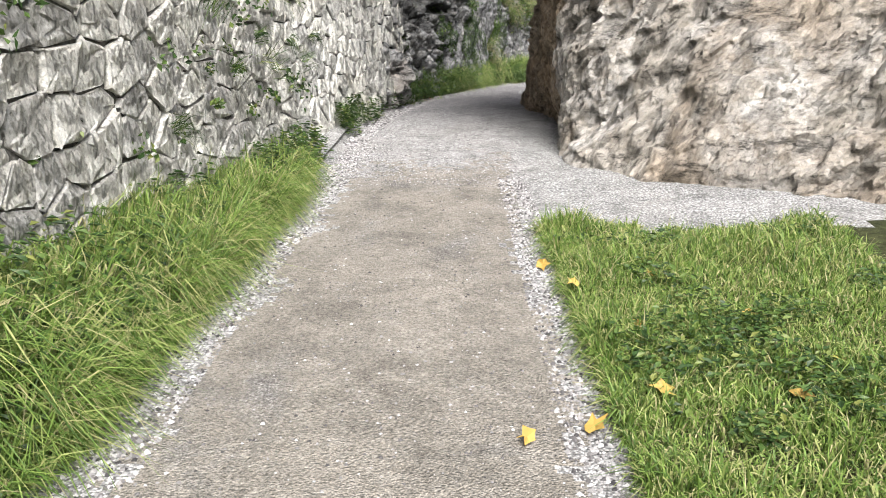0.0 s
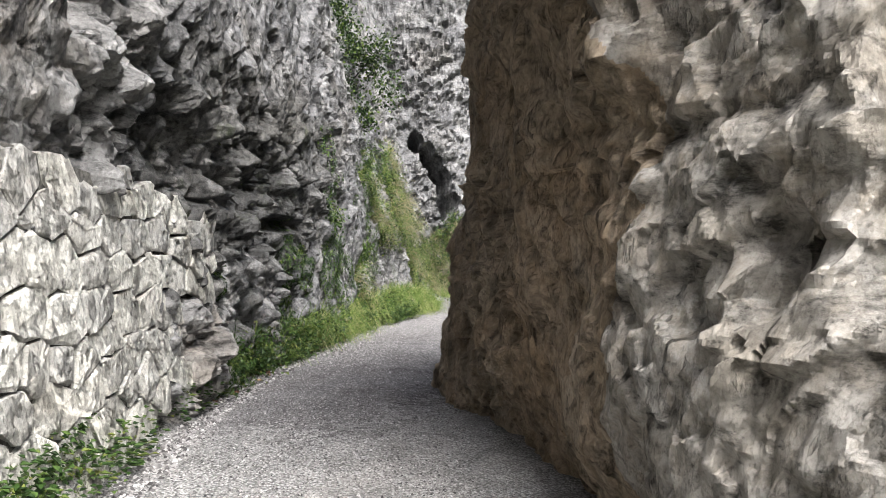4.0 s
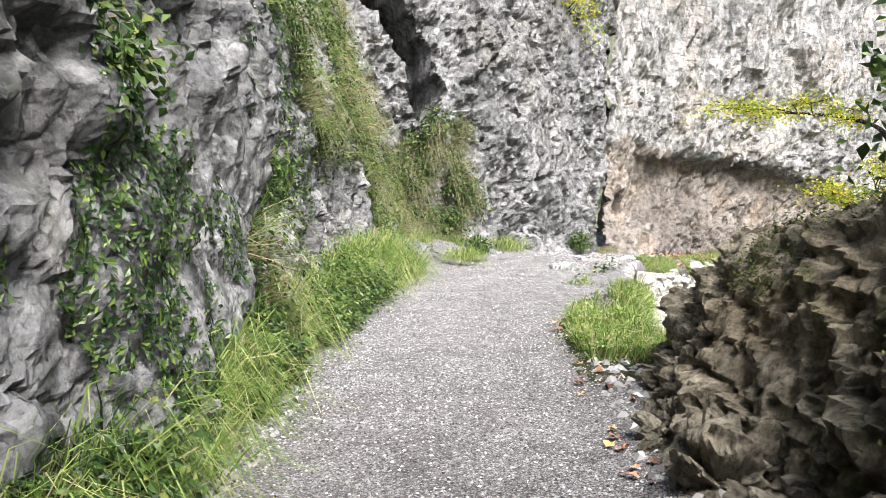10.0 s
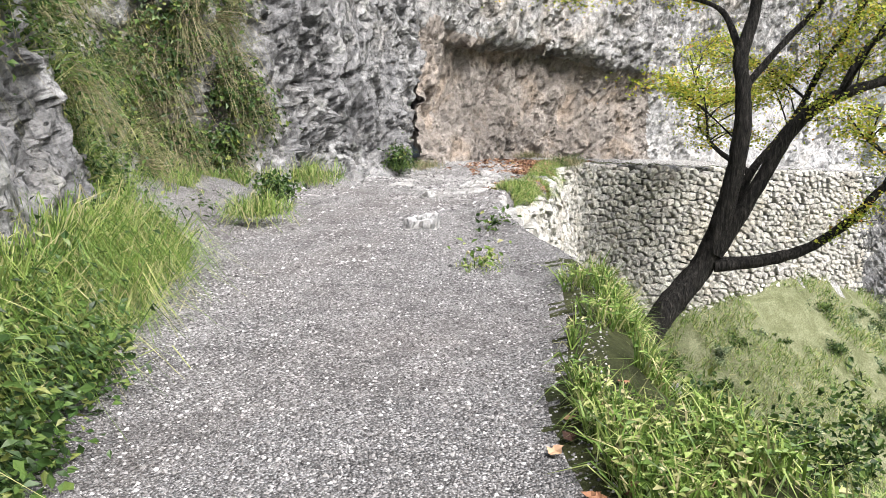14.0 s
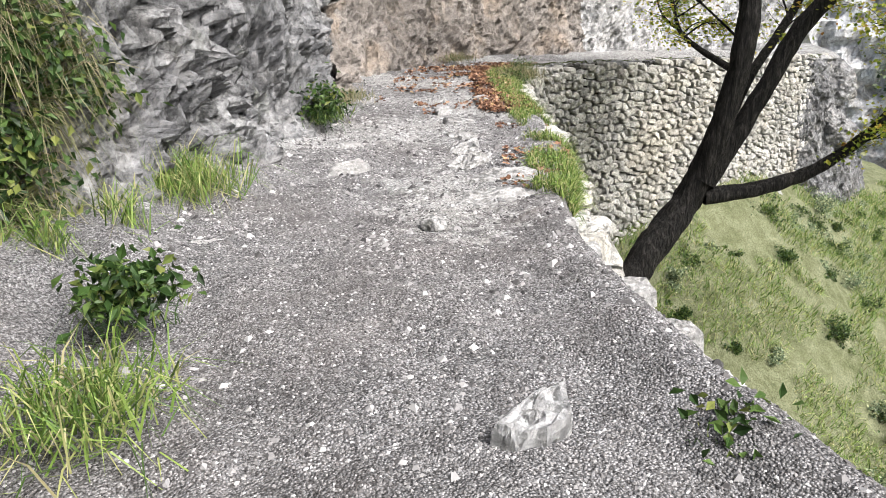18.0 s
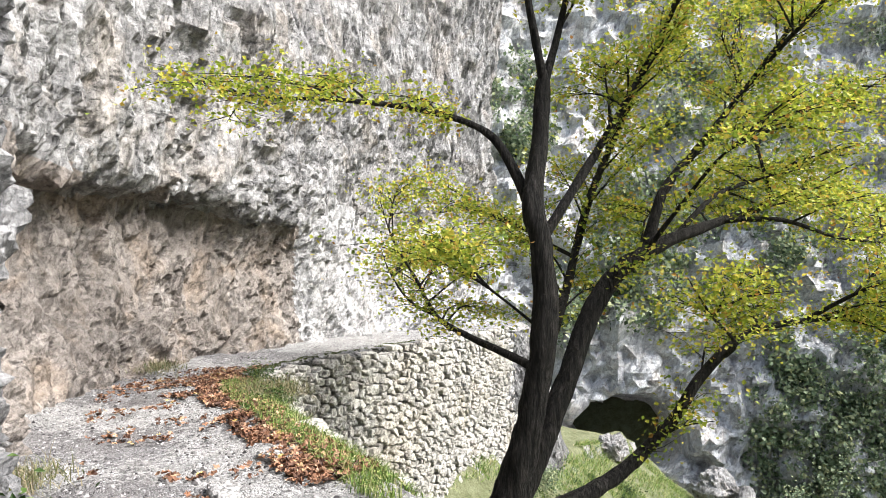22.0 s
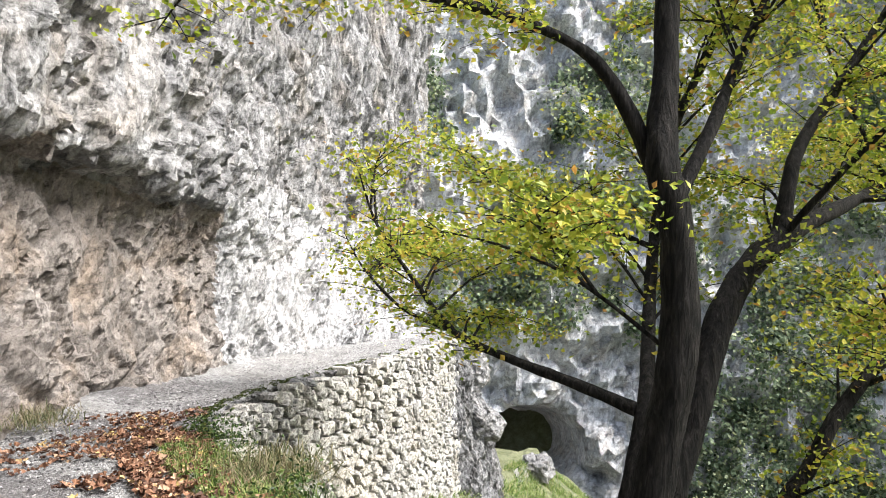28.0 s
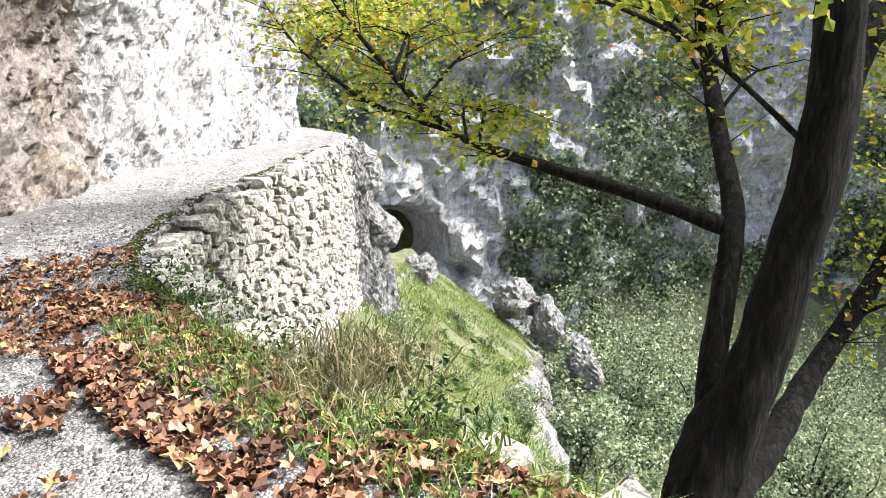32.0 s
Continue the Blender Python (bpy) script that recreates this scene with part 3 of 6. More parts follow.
def land(x, y):
    """The gorge: a grass slope under the path, a deep bed, a rise on the far side."""
    z = -7.0 - 0.05 * (np.minimum(x, 28) - 22) - 0.25 * np.clip(x - 28, 0, 200) - 0.72 * (37.5 - y)
    z = np.where(y > 37.5, -7.0 - 0.25 * np.clip(x - 28, 0, 200) + 0.1 * (y - 37.5), z)
    rim = np.interp(x, [10, 16, 20, 25, 32, 40, 53, 60], [16, 20, 24.5, 29, 31.8, 32.4, 30.8, 30.8])
    z = z - 1.9 * np.clip(rim - y, 0, 60) - 1.2 * np.clip(x - 54, 0, 60)
    z = np.maximum(z, -34 + 0.02 * np.abs(y))
    far = np.clip((x - 76) * 0.9, 0, 400)
    return np.maximum(z, -34 + far)


def sheet_axis(parts):
    return np.concatenate([np.arange(a, b, s) for a, b, s in parts])


ax = sheet_axis([(-600, -40, 40), (-40, 12, 2), (12, 60, 0.4), (60, 120, 2.0), (120, 641, 40)])
ay = sheet_axis([(-600, -40, 40), (-40, 18, 2), (18, 44, 0.4), (44, 80, 2.0), (80, 641, 40)])
X, Y = np.meshgrid(ax, ay, indexing="ij")
flat = np.stack([X.ravel(), Y.ravel(), 0 * X.ravel()], 1)
z = land(flat[:, 0], flat[:, 1]) + 0.5 * fbm(flat, 5, 4, 5) + 0.14 * fbm(flat, 0.9, 3, 6)
near = (flat[:, 0] > -10) & (flat[:, 0] < 14) & (flat[:, 1] > -20)
z = np.where(near, np.minimum(z, -8), z)
LAND = np.stack([X, Y, z.reshape(X.shape)], 2)
land_n = grid_normals(LAND)
land_d = rough_rock(LAND.reshape(-1, 3), 91, 0.5, 0.6, 0.3, 0.05, (2.2, 2.2, 1.6)).reshape(X.shape)
bare = np.clip((0.72 - np.abs(land_n[:, :, 2])) / 0.15, 0, 1) * ((X > 10) & (X < 64) & (Y > 5) & (Y < 45))
LAND = LAND + land_n * np.sign(land_n[:, :, 2:3]) * (land_d * bare)[:, :, None]
ground = new("ground", mesh_of("ground", LAND.reshape(-1, 3), grid_faces(*X.shape), [SLOPE, ROCK_PALE], False, (bare[:-1, :-1] > 0.4).ravel().astype(int)))
tagged(ground, "steep grass slope falling away into the gorge", "ground", kind="structure")

H = (-0.8, 0.3, 1.2, 2.2, 3.5, 5.5, 9.0, 17.0, 24.0)


def cliff(x, y, z, *offs):
    return (x, y, z, [(o, h) for o, h in zip(offs, H)])


LEFT = [
    cliff(-2.5, -7, 0.1, 0.1, 0.0, 0.0, 0.27, 0.32, 0.05, -1.2, -4, -16),
    cliff(-2.35, 0, 0.1, 0.1, 0.0, 0.0, 0.27, 0.32, 0.05, -1.2, -4, -16),
    cliff(-2.2, 4, 0.2, 0.1, 0.0, 0.0, 0.27, 0.32, 0.05, -1.2, -4, -16),
    cliff(-1.95, 7, 0.35, 0.1, 0.0, 0.05, 0.25, 0.3, 0.05, -1.2, -4, -16),
    cliff(-1.6, 10.2, 0.45, 0.15, 0.05, 0.1, 0.32, 0.38, 0.2, -1.2, -4, -16),
    cliff(-1.15, 12.6, 0.45, 0.38, 0.38, 0.34, 0.42, 0.46, 0.2, -1.3, -4, -16),
    cliff(-0.5, 15.0, 0.42, 0.32, 0.28, 0.28, 0.36, 0.36, 0.1, -1.1, -4, -16),
    cliff(0.25, 17.5, 0.4, 0.3, 0.22, 0.2, 0.22, 0.1, -0.3, -1.3, -4, -16),
    cliff(0.85, 19.8, 0.33, 0.3, 0.2, 0.1, 0.08, -0.05, -0.5, -1.5, -4, -16),
    cliff(1.4, 22.0, 0.2, 0.3, 0.2, 0.08, 0.02, -0.15, -0.5, -1.5, -4, -16),
    cliff(2.35, 25.0, 0.0, 0.5, 0.3, 0.1, 0.0, -0.25, -0.7, -1.6, -4, -16),
    cliff(3.0, 27.3, -0.1, 0.6, 0.4, 0.1, -0.1, -0.5, -0.9, -1.6, -4, -16),
    cliff(3.9, 29.0, -0.1, 0.7, 0.4, 0.1, -0.1, -0.6, -1.2, -2.0, -5, -16),
]


def left_rubble(q):
    """The broken foot of the cliff, where it stands in packed angular blocks."""
    return np.clip((q[:, 1] - 8.5) / 2, 0, 1) * np.clip((18.5 - q[:, 1]) / 3, 0, 1) * np.clip((4.2 - q[:, 2]) / 1.5, 0.25, 1)


def left_calm(q):
    """The plain slabs above the masonry and beside the dark recess."""
    slab = np.clip((11.3 - q[:, 1]) / 0.6, 0, 1) * np.clip((q[:, 2] - 1.9) / 0.3, 0, 1)
    lean = np.clip((q[:, 1] - 11.8) / 0.6, 0, 1) * np.clip((17.0 - q[:, 1]) / 1.5, 0, 1) * np.clip((q[:, 2] - 2.6) / 0.5, 0, 1)
    return 1 - 0.65 * slab - 0.45 * lean


def left_zones(q):
    """Pale where the slab and the broken foot stand dry, black where water runs down."""
    h = q[:, 2] + 0.7 * fbm(q, 1.2, 3, 83)
    y = q[:, 1] + 0.8 * fbm(q, 1.6, 3, 84) - 0.55 * (q[:, 2] - 2)
    wet = (y > 11.6) & (y < 17.0) & (h > 1.5) & (h < 3.4)
    return np.where(wet, 2, np.where((y < 11.2) | ((q[:, 1] < 15.5) & (h < 2.0)), 1, 0))


left_cliff, LEFT_G, LEFT_N = rock_sheet("wall_left", LEFT, [0.14, 0.1, 0.06, 0.035, 0.025, 0.022, 0.022, 0.024, 0.035, 0.045, 0.05, 0.06, 0.08], [0.03, 0.026, 0.026, 0.03, 0.045, 0.1, 0.4, 0.8, 0.8],
                                        [ROCK_GREY, ROCK_PALE, ROCK_WET], 11,
                                        "rough grey limestone cliff beside the path", big=0.14, block=0.18, small=0.085, fine=0.02, size=(0.8, 0.8, 1.0), dip=(25, 10, 30), zones=left_zones, rubble=left_rubble, calm=left_calm, cracks=0.8,
                                        dents=[(-1.2, 10.95, 3.4, 0.8, 0.24, 0.42, 0.5), (-1.2, 10.6, 3.95, 0.8, 0.32, 0.45, 0.9), (-1.2, 10.1, 4.6, 0.9, 0.42, 0.6, 1.3), (-1.3, 9.4, 5.4, 1.0, 0.5, 0.6, 1.4), (-0.2, 16.0, 2.0, 0.6, 1.3, 0.1, 0.25)])

GREY = [
    cliff(2.6, 28.2, -0.1, 0.3, 0.1, -0.2, -0.4, -0.6, -1.2, -2.0, -5, -16),
    cliff(4.3, 28.75, -0.1, 0.3, 0.1, 0.0, -0.1, -0.3, -0.6, -1.2, -3, -14),
    cliff(5.5, 29.3, -0.12, 0.3, 0.1, 0.0, 0.0, -0.2, -0.4, -0.8, -2, -12),
    cliff(6.8, 30.3, -0.2, 0.35, 0.1, 0.0, 0.0, -0.05, -0.2, -0.6, -2, -12),
    cliff(8.3, 31.65, -0.45, 0.2, 0.0, -0.1, -0.1, -0.1, -0.1, -0.4, -2, -12),
    cliff(9.4, 32.8, -0.7, 0.1, -0.05, -0.1, 0.0, 0.05, 0.1, 0.0, -2, -12),
    cliff(10.0, 33.9, -0.85, 0.1, -0.05, -0.1, -0.05, 0.0, 0.1, 0.0, -2, -12),
    cliff(10.55, 35.2, -1.0, 0.1, 0.1, 0.0, 0.0, 0.1, 0.2, 0.0, -2, -12),
    cliff(11.1, 37.1, -1.15, 0.3, 0.1, 0.0, 0.0, 0.1, 0.2, 0.0, -2, -12),
]
grey_cliff, GREY_G, GREY_N = rock_sheet("wall_grey", GREY, 0.04, [0.035, 0.035, 0.04, 0.05, 0.06, 0.1, 0.4, 0.8], ROCK_GREY, 23,
                                        "fractured grey limestone cliff face above the path", big=0.25, block=0.34, small=0.12, fine=0.025, cracks=0.8, dip=(35, 35, 0), size=(0.9, 0.9, 1.6), flutes=0.08,
                                        dents=[(4.34, 29.0, 2.8, 0.25, 1.5, 0.42, 3.5), (4.26, 29.0, 3.4, 0.23, 1.5, 0.45, 3.5), (4.04, 28.95, 3.85, 0.22, 1.5, 0.4, 3.0), (3.76, 28.9, 4.25, 0.2, 1.5, 0.36, 2.2), (3.45, 28.8, 4.65, 0.2, 1.5, 0.32, 1.5)])

HL = (-0.8, 0.3, 1.2, 2.3, 3.0, 3.4, 5.5, 9.0, 17.0, 24.0)


def ledge_cut(x, y, z, *offs):
    return (x, y, z, [(o, h) for o, h in zip(offs, HL)])


LEDGE = [
    ledge_cut(10.6, 34.6, -1.0, 0.3, 0.1, 0.0, 0.0, 0.0, 0.1, 0.2, 0.0, -2, -12),
    ledge_cut(12.0, 36.4, -1.2, 0.3, 0.1, -0.1, -0.1, 0.0, 0.2, 0.3, 0.1, -2, -12),
    ledge_cut(13.8, 37.75, -1.35, 0.3, 0.1, -0.15, -0.3, -0.2, 0.3, 0.4, 0.2, -2, -12),
    ledge_cut(16.2, 38.8, -1.6, 0.3, 0.1, -0.2, -0.25, -0.2, 0.45, 0.4, 0.3, -2, -12),
    ledge_cut(19.1, 39.45, -1.95, 0.3, 0.1, -0.2, -0.3, -0.22, 0.5, 0.4, 0.3, -2, -12),
    ledge_cut(21.6, 39.75, -2.3, 0.3, 0.1, -0.2, -0.2, 0.15, 0.5, 0.3, 0.2, -2, -12),
    ledge_cut(23.6, 40.0, -2.5, 0.3, 0.1, 0.0, 0.15, 0.3, 0.3, 0.1, -0.1, -2, -12),
    ledge_cut(25.5, 40.1, -2.65, 0.3, 0.1, 0.0, 0.0, 0.0, 0.0, 0.0, -0.2, -2, -12),
    ledge_cut(28.5, 40.2, -2.95, 0.3, 0.1, 0.0, 0.0, 0.0, 0.0, 0.0, -0.2, -2, -12),
    ledge_cut(32.0, 40.2, -3.4, 0.3, 0.1, 0.0, 0.0, 0.0, 0.0, 0.0, -0.1, -2, -12),
    ledge_cut(35.5, 40.1, -3.8, 0.3, 0.1, 0.0, 0.1, 0.1, 0.2, 0.3, 0.4, 0, -9),
    ledge_cut(37.6, 40.9, -4.1, 0.3, 0.1, 0.0, 0.1, 0.1, 0.2, 0.3, 0.4, 0, -9),
    ledge_cut(38.8, 44.0, -4.5, 0.3, 0.1, 0.0, 0.1, 0.1, 0.2, 0.3, 0.4, 0, -9),
    ledge_cut(40.0, 54.0, -5.0, 0.3, 0.1, 0.0, 0.1, 0.1, 0.2, 0.3, 0.4, 0, -9),
]


def ledge_zones(q):
    """Ochre where the overhang was cut, white where the ledge was blasted, weathered grey above."""
    h = q[:, 2] - np.interp(q[:, 0], [10, 20, 30, 40], [-0.9, -2.05, -3.15, -4.6]) + 0.9 * fbm(q, 2.0, 4, 88)
    return np.where((q[:, 0] < 23.2 + fbm(q, 1.5, 3, 87)) & (h < 3.1), 1, np.where((q[:, 0] > 22.5) & (q[:, 0] < 36) & (h < 3.4), 2, 0))


ledge_cliff, LEDGE_G, LEDGE_N = rock_sheet("wall_ledge", LEDGE, 0.06, [0.06, 0.055, 0.055, 0.06, 0.1, 0.4, 0.8], [ROCK_PALE, ROCK_OCHRE, ROCK_WHITE], 37,
                                           "pale limestone cliff overhanging the ledge path", big=0.3, block=0.34, small=0.11, fine=0.025, cracks=1.0, size=(1.1, 1.1, 2.2), dip=(28, 24, 0), flutes=0.22, zones=ledge_zones)

HR = (-0.8, 0.1, 0.8, 1.7, 2.6, 3.2, 3.8, 4.4, 5.0, 5.5, 5.7)


def crag(x, y, z, *offs):
    return (x, y, z, [(o, h) for o, h in zip(offs, HR)])


RIGHT = [
    crag(8.0, 13.4, -3.0, 1.0, 0.5, 0.3, 0.1, 0.0, 0.0, 0.0, -0.2, -0.5, -1.5, -3),
    crag(3.4, 14.0, -0.6, 0.8, 0.5, 0.3, 0.0, 0.0, 0.0, 0.0, -0.2, -0.5, -1.5, -3),
    crag(2.1, 14.15, 0.3, 0.5, 0.4, 0.2, 0.0, 0.0, 0.0, 0.0, -0.1, -0.4, -1.5, -3),
    crag(1.5, 13.85, 0.43, 0.2, 0.1, 0.05, -0.1, -0.15, -0.25, -0.4, -0.6, -0.8, -1.5, -3),
    crag(1.3, 13.3, 0.44, 0.0, -0.05, -0.05, -0.15, -0.2, -0.3, -0.45, -0.6, -0.8, -1.5, -3),
    crag(1.25, 12.5, 0.44, -0.25, -0.2, -0.1, -0.15, -0.15, -0.15, -0.2, -0.3, -0.5, -1.0, -3),
    crag(1.22, 11.6, 0.44, -0.5, -0.4, -0.15, -0.15, -0.1, 0.0, 0.1, 0.15, 0.1, -0.4, -2.5),
    crag(1.15, 10.4, 0.44, -0.6, -0.45, -0.2, -0.2, -0.1, 0.1, 0.3, 0.5, 0.6, 0.1, -2),
    crag(1.2, 9.4, 0.42, -0.4, -0.25, -0.15, -0.15, -0.05, 0.25, 0.65, 1.0, 1.1, 0.5, -1.5),
    crag(1.55, 8.5, 0.4, 0.6, 0.45, 0.2, 0.02, 0.0, 0.1, 0.3, 0.5, 0.5, 0.0, -2),
    crag(2.3, 7.7, 0.35, 1.1, 0.8, 0.45, 0.15, 0.0, -0.05, -0.1, -0.2, -0.4, -1.0, -3),
    crag(3.3, 7.0, 0.3, 1.4, 1.1, 0.7, 0.35, 0.1, 0.0, -0.15, -0.3, -0.6, -1.5, -3),
    crag(4.8, 6.4, 0.3, 1.5, 1.2, 0.8, 0.5, 0.2, 0.05, -0.15, -0.3, -0.6, -1.5, -3),
    crag(9.0, 5.5, 0.3, 1.5, 1.2, 0.8, 0.5, 0.2, 0.05, -0.15, -0.3, -0.6, -1.5, -3),
]
ROCK_BROWN = rock_material("rust_brown_limestone", (0.6, 0.5, 0.39), (0.4, 0.32, 0.23), (0.1, 0.075, 0.05), (0.42, 0.28, 0.16), 0.6, 0.4, 0.0, 1.0, 1.0, 0.3)


def crag_zones(q):
    """Rust-brown where the passage was cut, pale ochre on the weathered face."""
    return (q[:, 1] + 0.6 * fbm(q, 1.0, 3, 57) > 9.3).astype(int)


right_rock, RIGHT_G, RIGHT_N = rock_sheet("wall_crag", RIGHT, [0.12, 0.05, 0.03, 0.026, 0.02, 0.015, 0.014, 0.03, 0.2], [0.024, 0.02, 0.02, 0.03, 0.06, 0.2], [ROCK_WARM, ROCK_BROWN], 53,
                                          "ochre limestone crag leaning over the path", big=0.16, block=0.24, small=0.075, fine=0.02, cracks=0.25, size=(0.85, 0.85, 1.2), dip=(15, 40, 0), zones=crag_zones)

OUTCROP = [
    (1.9, 13.7, 0.44, [(0.0, -0.6), (0.0, 0.1), (0.15, 0.6), (0.3, 1.1), (0.5, 1.55), (0.9, 1.8), (1.6, 1.6), (2.6, 0.5), (3.4, -1.5)]),
    (2.35, 15.0, 0.44, [(0.0, -0.6), (0.0, 0.05), (0.16, 0.5), (0.36, 1.0), (0.55, 1.4), (0.9, 1.6), (1.6, 1.45), (2.5, 0.4), (3.3, -1.5)]),
    (2.72, 16.3, 0.43, [(0.0, -0.6), (0.0, 0.05), (0.16, 0.5), (0.36, 0.95), (0.55, 1.3), (0.9, 1.45), (1.5, 1.3), (2.4, 0.3), (3.2, -1.6)]),
    (2.95, 17.3, 0.41, [(0.0, -0.6), (0.0, 0.05), (0.16, 0.45), (0.34, 0.9), (0.52, 1.2), (0.85, 1.32), (1.4, 1.15), (2.2, 0.2), (3.0, -1.7)]),
    (3.15, 18.3, 0.38, [(0.0, -0.6), (0.0, 0.03), (0.15, 0.38), (0.32, 0.75), (0.5, 0.98), (0.8, 1.06), (1.3, 0.9), (2.0, 0.0), (2.8, -1.8)]),
    (3.5, 19.1, 0.35, [(0.0, -0.6), (0.0, 0.02), (0.12, 0.3), (0.26, 0.6), (0.45, 0.85), (0.7, 0.9), (1.1, 0.7), (1.7, -0.2), (2.4, -1.9)]),
    (3.95, 19.6, 0.32, [(0.0, -0.7), (0.05, -0.1), (0.12, 0.1), (0.22, 0.28), (0.36, 0.36), (0.55, 0.3), (0.85, 0.0), (1.3, -0.8), (1.8, -2.0)]),
]
outcrop, OUT_G, OUT_N = rock_sheet("wall_outcrop", OUTCROP, 0.025, [0.025, 0.025, 0.025, 0.03, 0.06, 0.12], ROCK_DARK, 59, "dark mossy splintered limestone outcrop at the path's edge", sign=-1,
                                   big=0.14, block=0.12, small=0.09, fine=0.02, cracks=1.0, size=(0.6, 0.6, 0.42), dip=(10, 25, 15))

FAR = [(x, y, -36, [(o, h) for o, h in ((2, 0), (0, 14), (-1, 22), (-4, 34), (-9, 50), (-16, 75), (-40, 90))])
       for x, y in ((38, 70), (55, 66), (70, 56), (77, 46), (80, 38), (83, 28), (88, 14), (86, 0), (80, -16), (70, -40), (60, -80))]
far_cliff, FAR_G, FAR_N = rock_sheet("backdrop", FAR, 0.7, [0.6, 0.6, 0.8, 2], ROCK_HAZED, 71, "high grey gorge wall with trees on its ledges",
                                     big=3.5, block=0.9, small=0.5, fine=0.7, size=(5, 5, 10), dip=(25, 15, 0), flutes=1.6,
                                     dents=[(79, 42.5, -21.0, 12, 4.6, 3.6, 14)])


# ---- growth and loose pieces: helpers ----
rng = np.random.default_rng(7)


def frames_of(normals):
    """Two directions across each normal."""
    a = np.cross(normals, rng.normal(size=normals.shape))
    a /= np.linalg.norm(a, axis=1)[:, None] + 1e-9
    return a, np.cross(normals, a)


def blades(points, ups, length, width, droop=0.5, spread=0.5):
    """Blades of grass: each a bent strip of three triangles, rooted at its point."""
    n = len(points)
    a, _ = frames_of(ups)
    lean = rng.normal(size=(n, 3)) * spread
    d = ups + lean
    d /= np.linalg.norm(d, axis=1)[:, None]
    ln = (length * rng.uniform(0.5, 1.25, n))[:, None]
    w = (width * rng.uniform(0.6, 1.3, n))[:, None]
    mid = points + d * ln * 0.55
    tip = points + d * ln + np.array([0, 0, -1.0]) * ln * droop * rng.uniform(0.2, 1.0, (n, 1)) + lean * ln * 0.3
    v = np.stack([points - a * w, points + a * w, mid - a * w * 0.8, mid + a * w * 0.8, tip], 1).reshape(-1, 3)
    k = np.arange(n)[:, None] * 5
    f = np.concatenate([k + np.array([0, 1, 3]), k + np.array([0, 3, 2]), k + np.array([2, 3, 4])], 1).reshape(-1, 3)
    return v, f


def leaves(points, normals, size, fold=0.3, slim=0.55):
    """Leaves: folded lozenges of four triangles."""
    n = len(points)
    a, b = frames_of(normals)
    s = (size * rng.uniform(0.55, 1.3, n))[:, None]
    up = normals * s * fold
    v = np.stack([points - a * s * 0.5, points + b * s * slim * 0.5 + up * 0.6 - a * s * 0.08, points - b * s * slim * 0.5 + up * 0.6 - a * s * 0.08,
                  points + a * s * 0.5 + up * 0.2, points - up * 0.1], 1).reshape(-1, 3)
    k = np.arange(n)[:, None] * 5
    f = np.concatenate([k + np.array([0, 4, 1]), k + np.array([0, 2, 4]), k + np.array([1, 4, 3]), k + np.array([4, 2, 3])], 1).reshape(-1, 3)
    return v, f


def sprigs(points, normals, size):
    """Far leaves: folded pairs of triangles."""
    n = len(points)
    a, b = frames_of(normals)
    s = (size * rng.uniform(0.5, 1.3, n))[:, None]
    v = np.stack([points - a * s * 0.5, points + b * s * 0.4 + normals * s * 0.15, points + a * s * 0.5, points - b * s * 0.4 + normals * s * 0.15], 1).reshape(-1, 3)
    k = np.arange(n)[:, None] * 4
    return v, np.concatenate([k + np.array([0, 1, 2]), k + np.array([0, 2, 3])], 1).reshape(-1, 3)


def lobed_leaves(points, normals, size, curl=0.25):
    """Dry lobed leaves: a star of ten points round the rib, curled at the tips."""
    n, m = len(points), 11
    a, b = frames_of(normals)
    s = size * rng.uniform(0.6, 1.25, n)
    ang = np.linspace(0, 2 * np.pi, m - 1, endpoint=False)
    rad = np.where(np.arange(m - 1) % 2 == 0, 0.52, 0.36) * np.where(np.abs(ang - np.pi) < 0.4, 0.6, 1.0)
    rr = rad[None] * rng.uniform(0.75, 1.2, (n, m - 1)) * s[:, None]
    lift = rng.uniform(-0.3, 1.0, (n, m - 1)) * curl * s[:, None]
    ring = points[:, None] + a[:, None] * (np.cos(ang)[None] * rr)[:, :, None] + b[:, None] * (np.sin(ang)[None] * rr * 0.85)[:, :, None] + normals[:, None] * lift[:, :, None]
    v = np.concatenate([points[:, None], ring], 1).reshape(-1, 3)
    k = np.arange(n)[:, None] * m
    f = np.concatenate([k + np.array([0, 1 + i, 1 + (i + 1) % (m - 1)]) for i in range(m - 1)], 1).reshape(-1, 3)
    return v, f


def joined(*pieces):
    vs, fs, k = [], [], 0
    for v, f in pieces:
        vs.append(v)
        fs.append(f + k)
        k += len(v)
    return np.concatenate(vs), np.concatenate(fs)


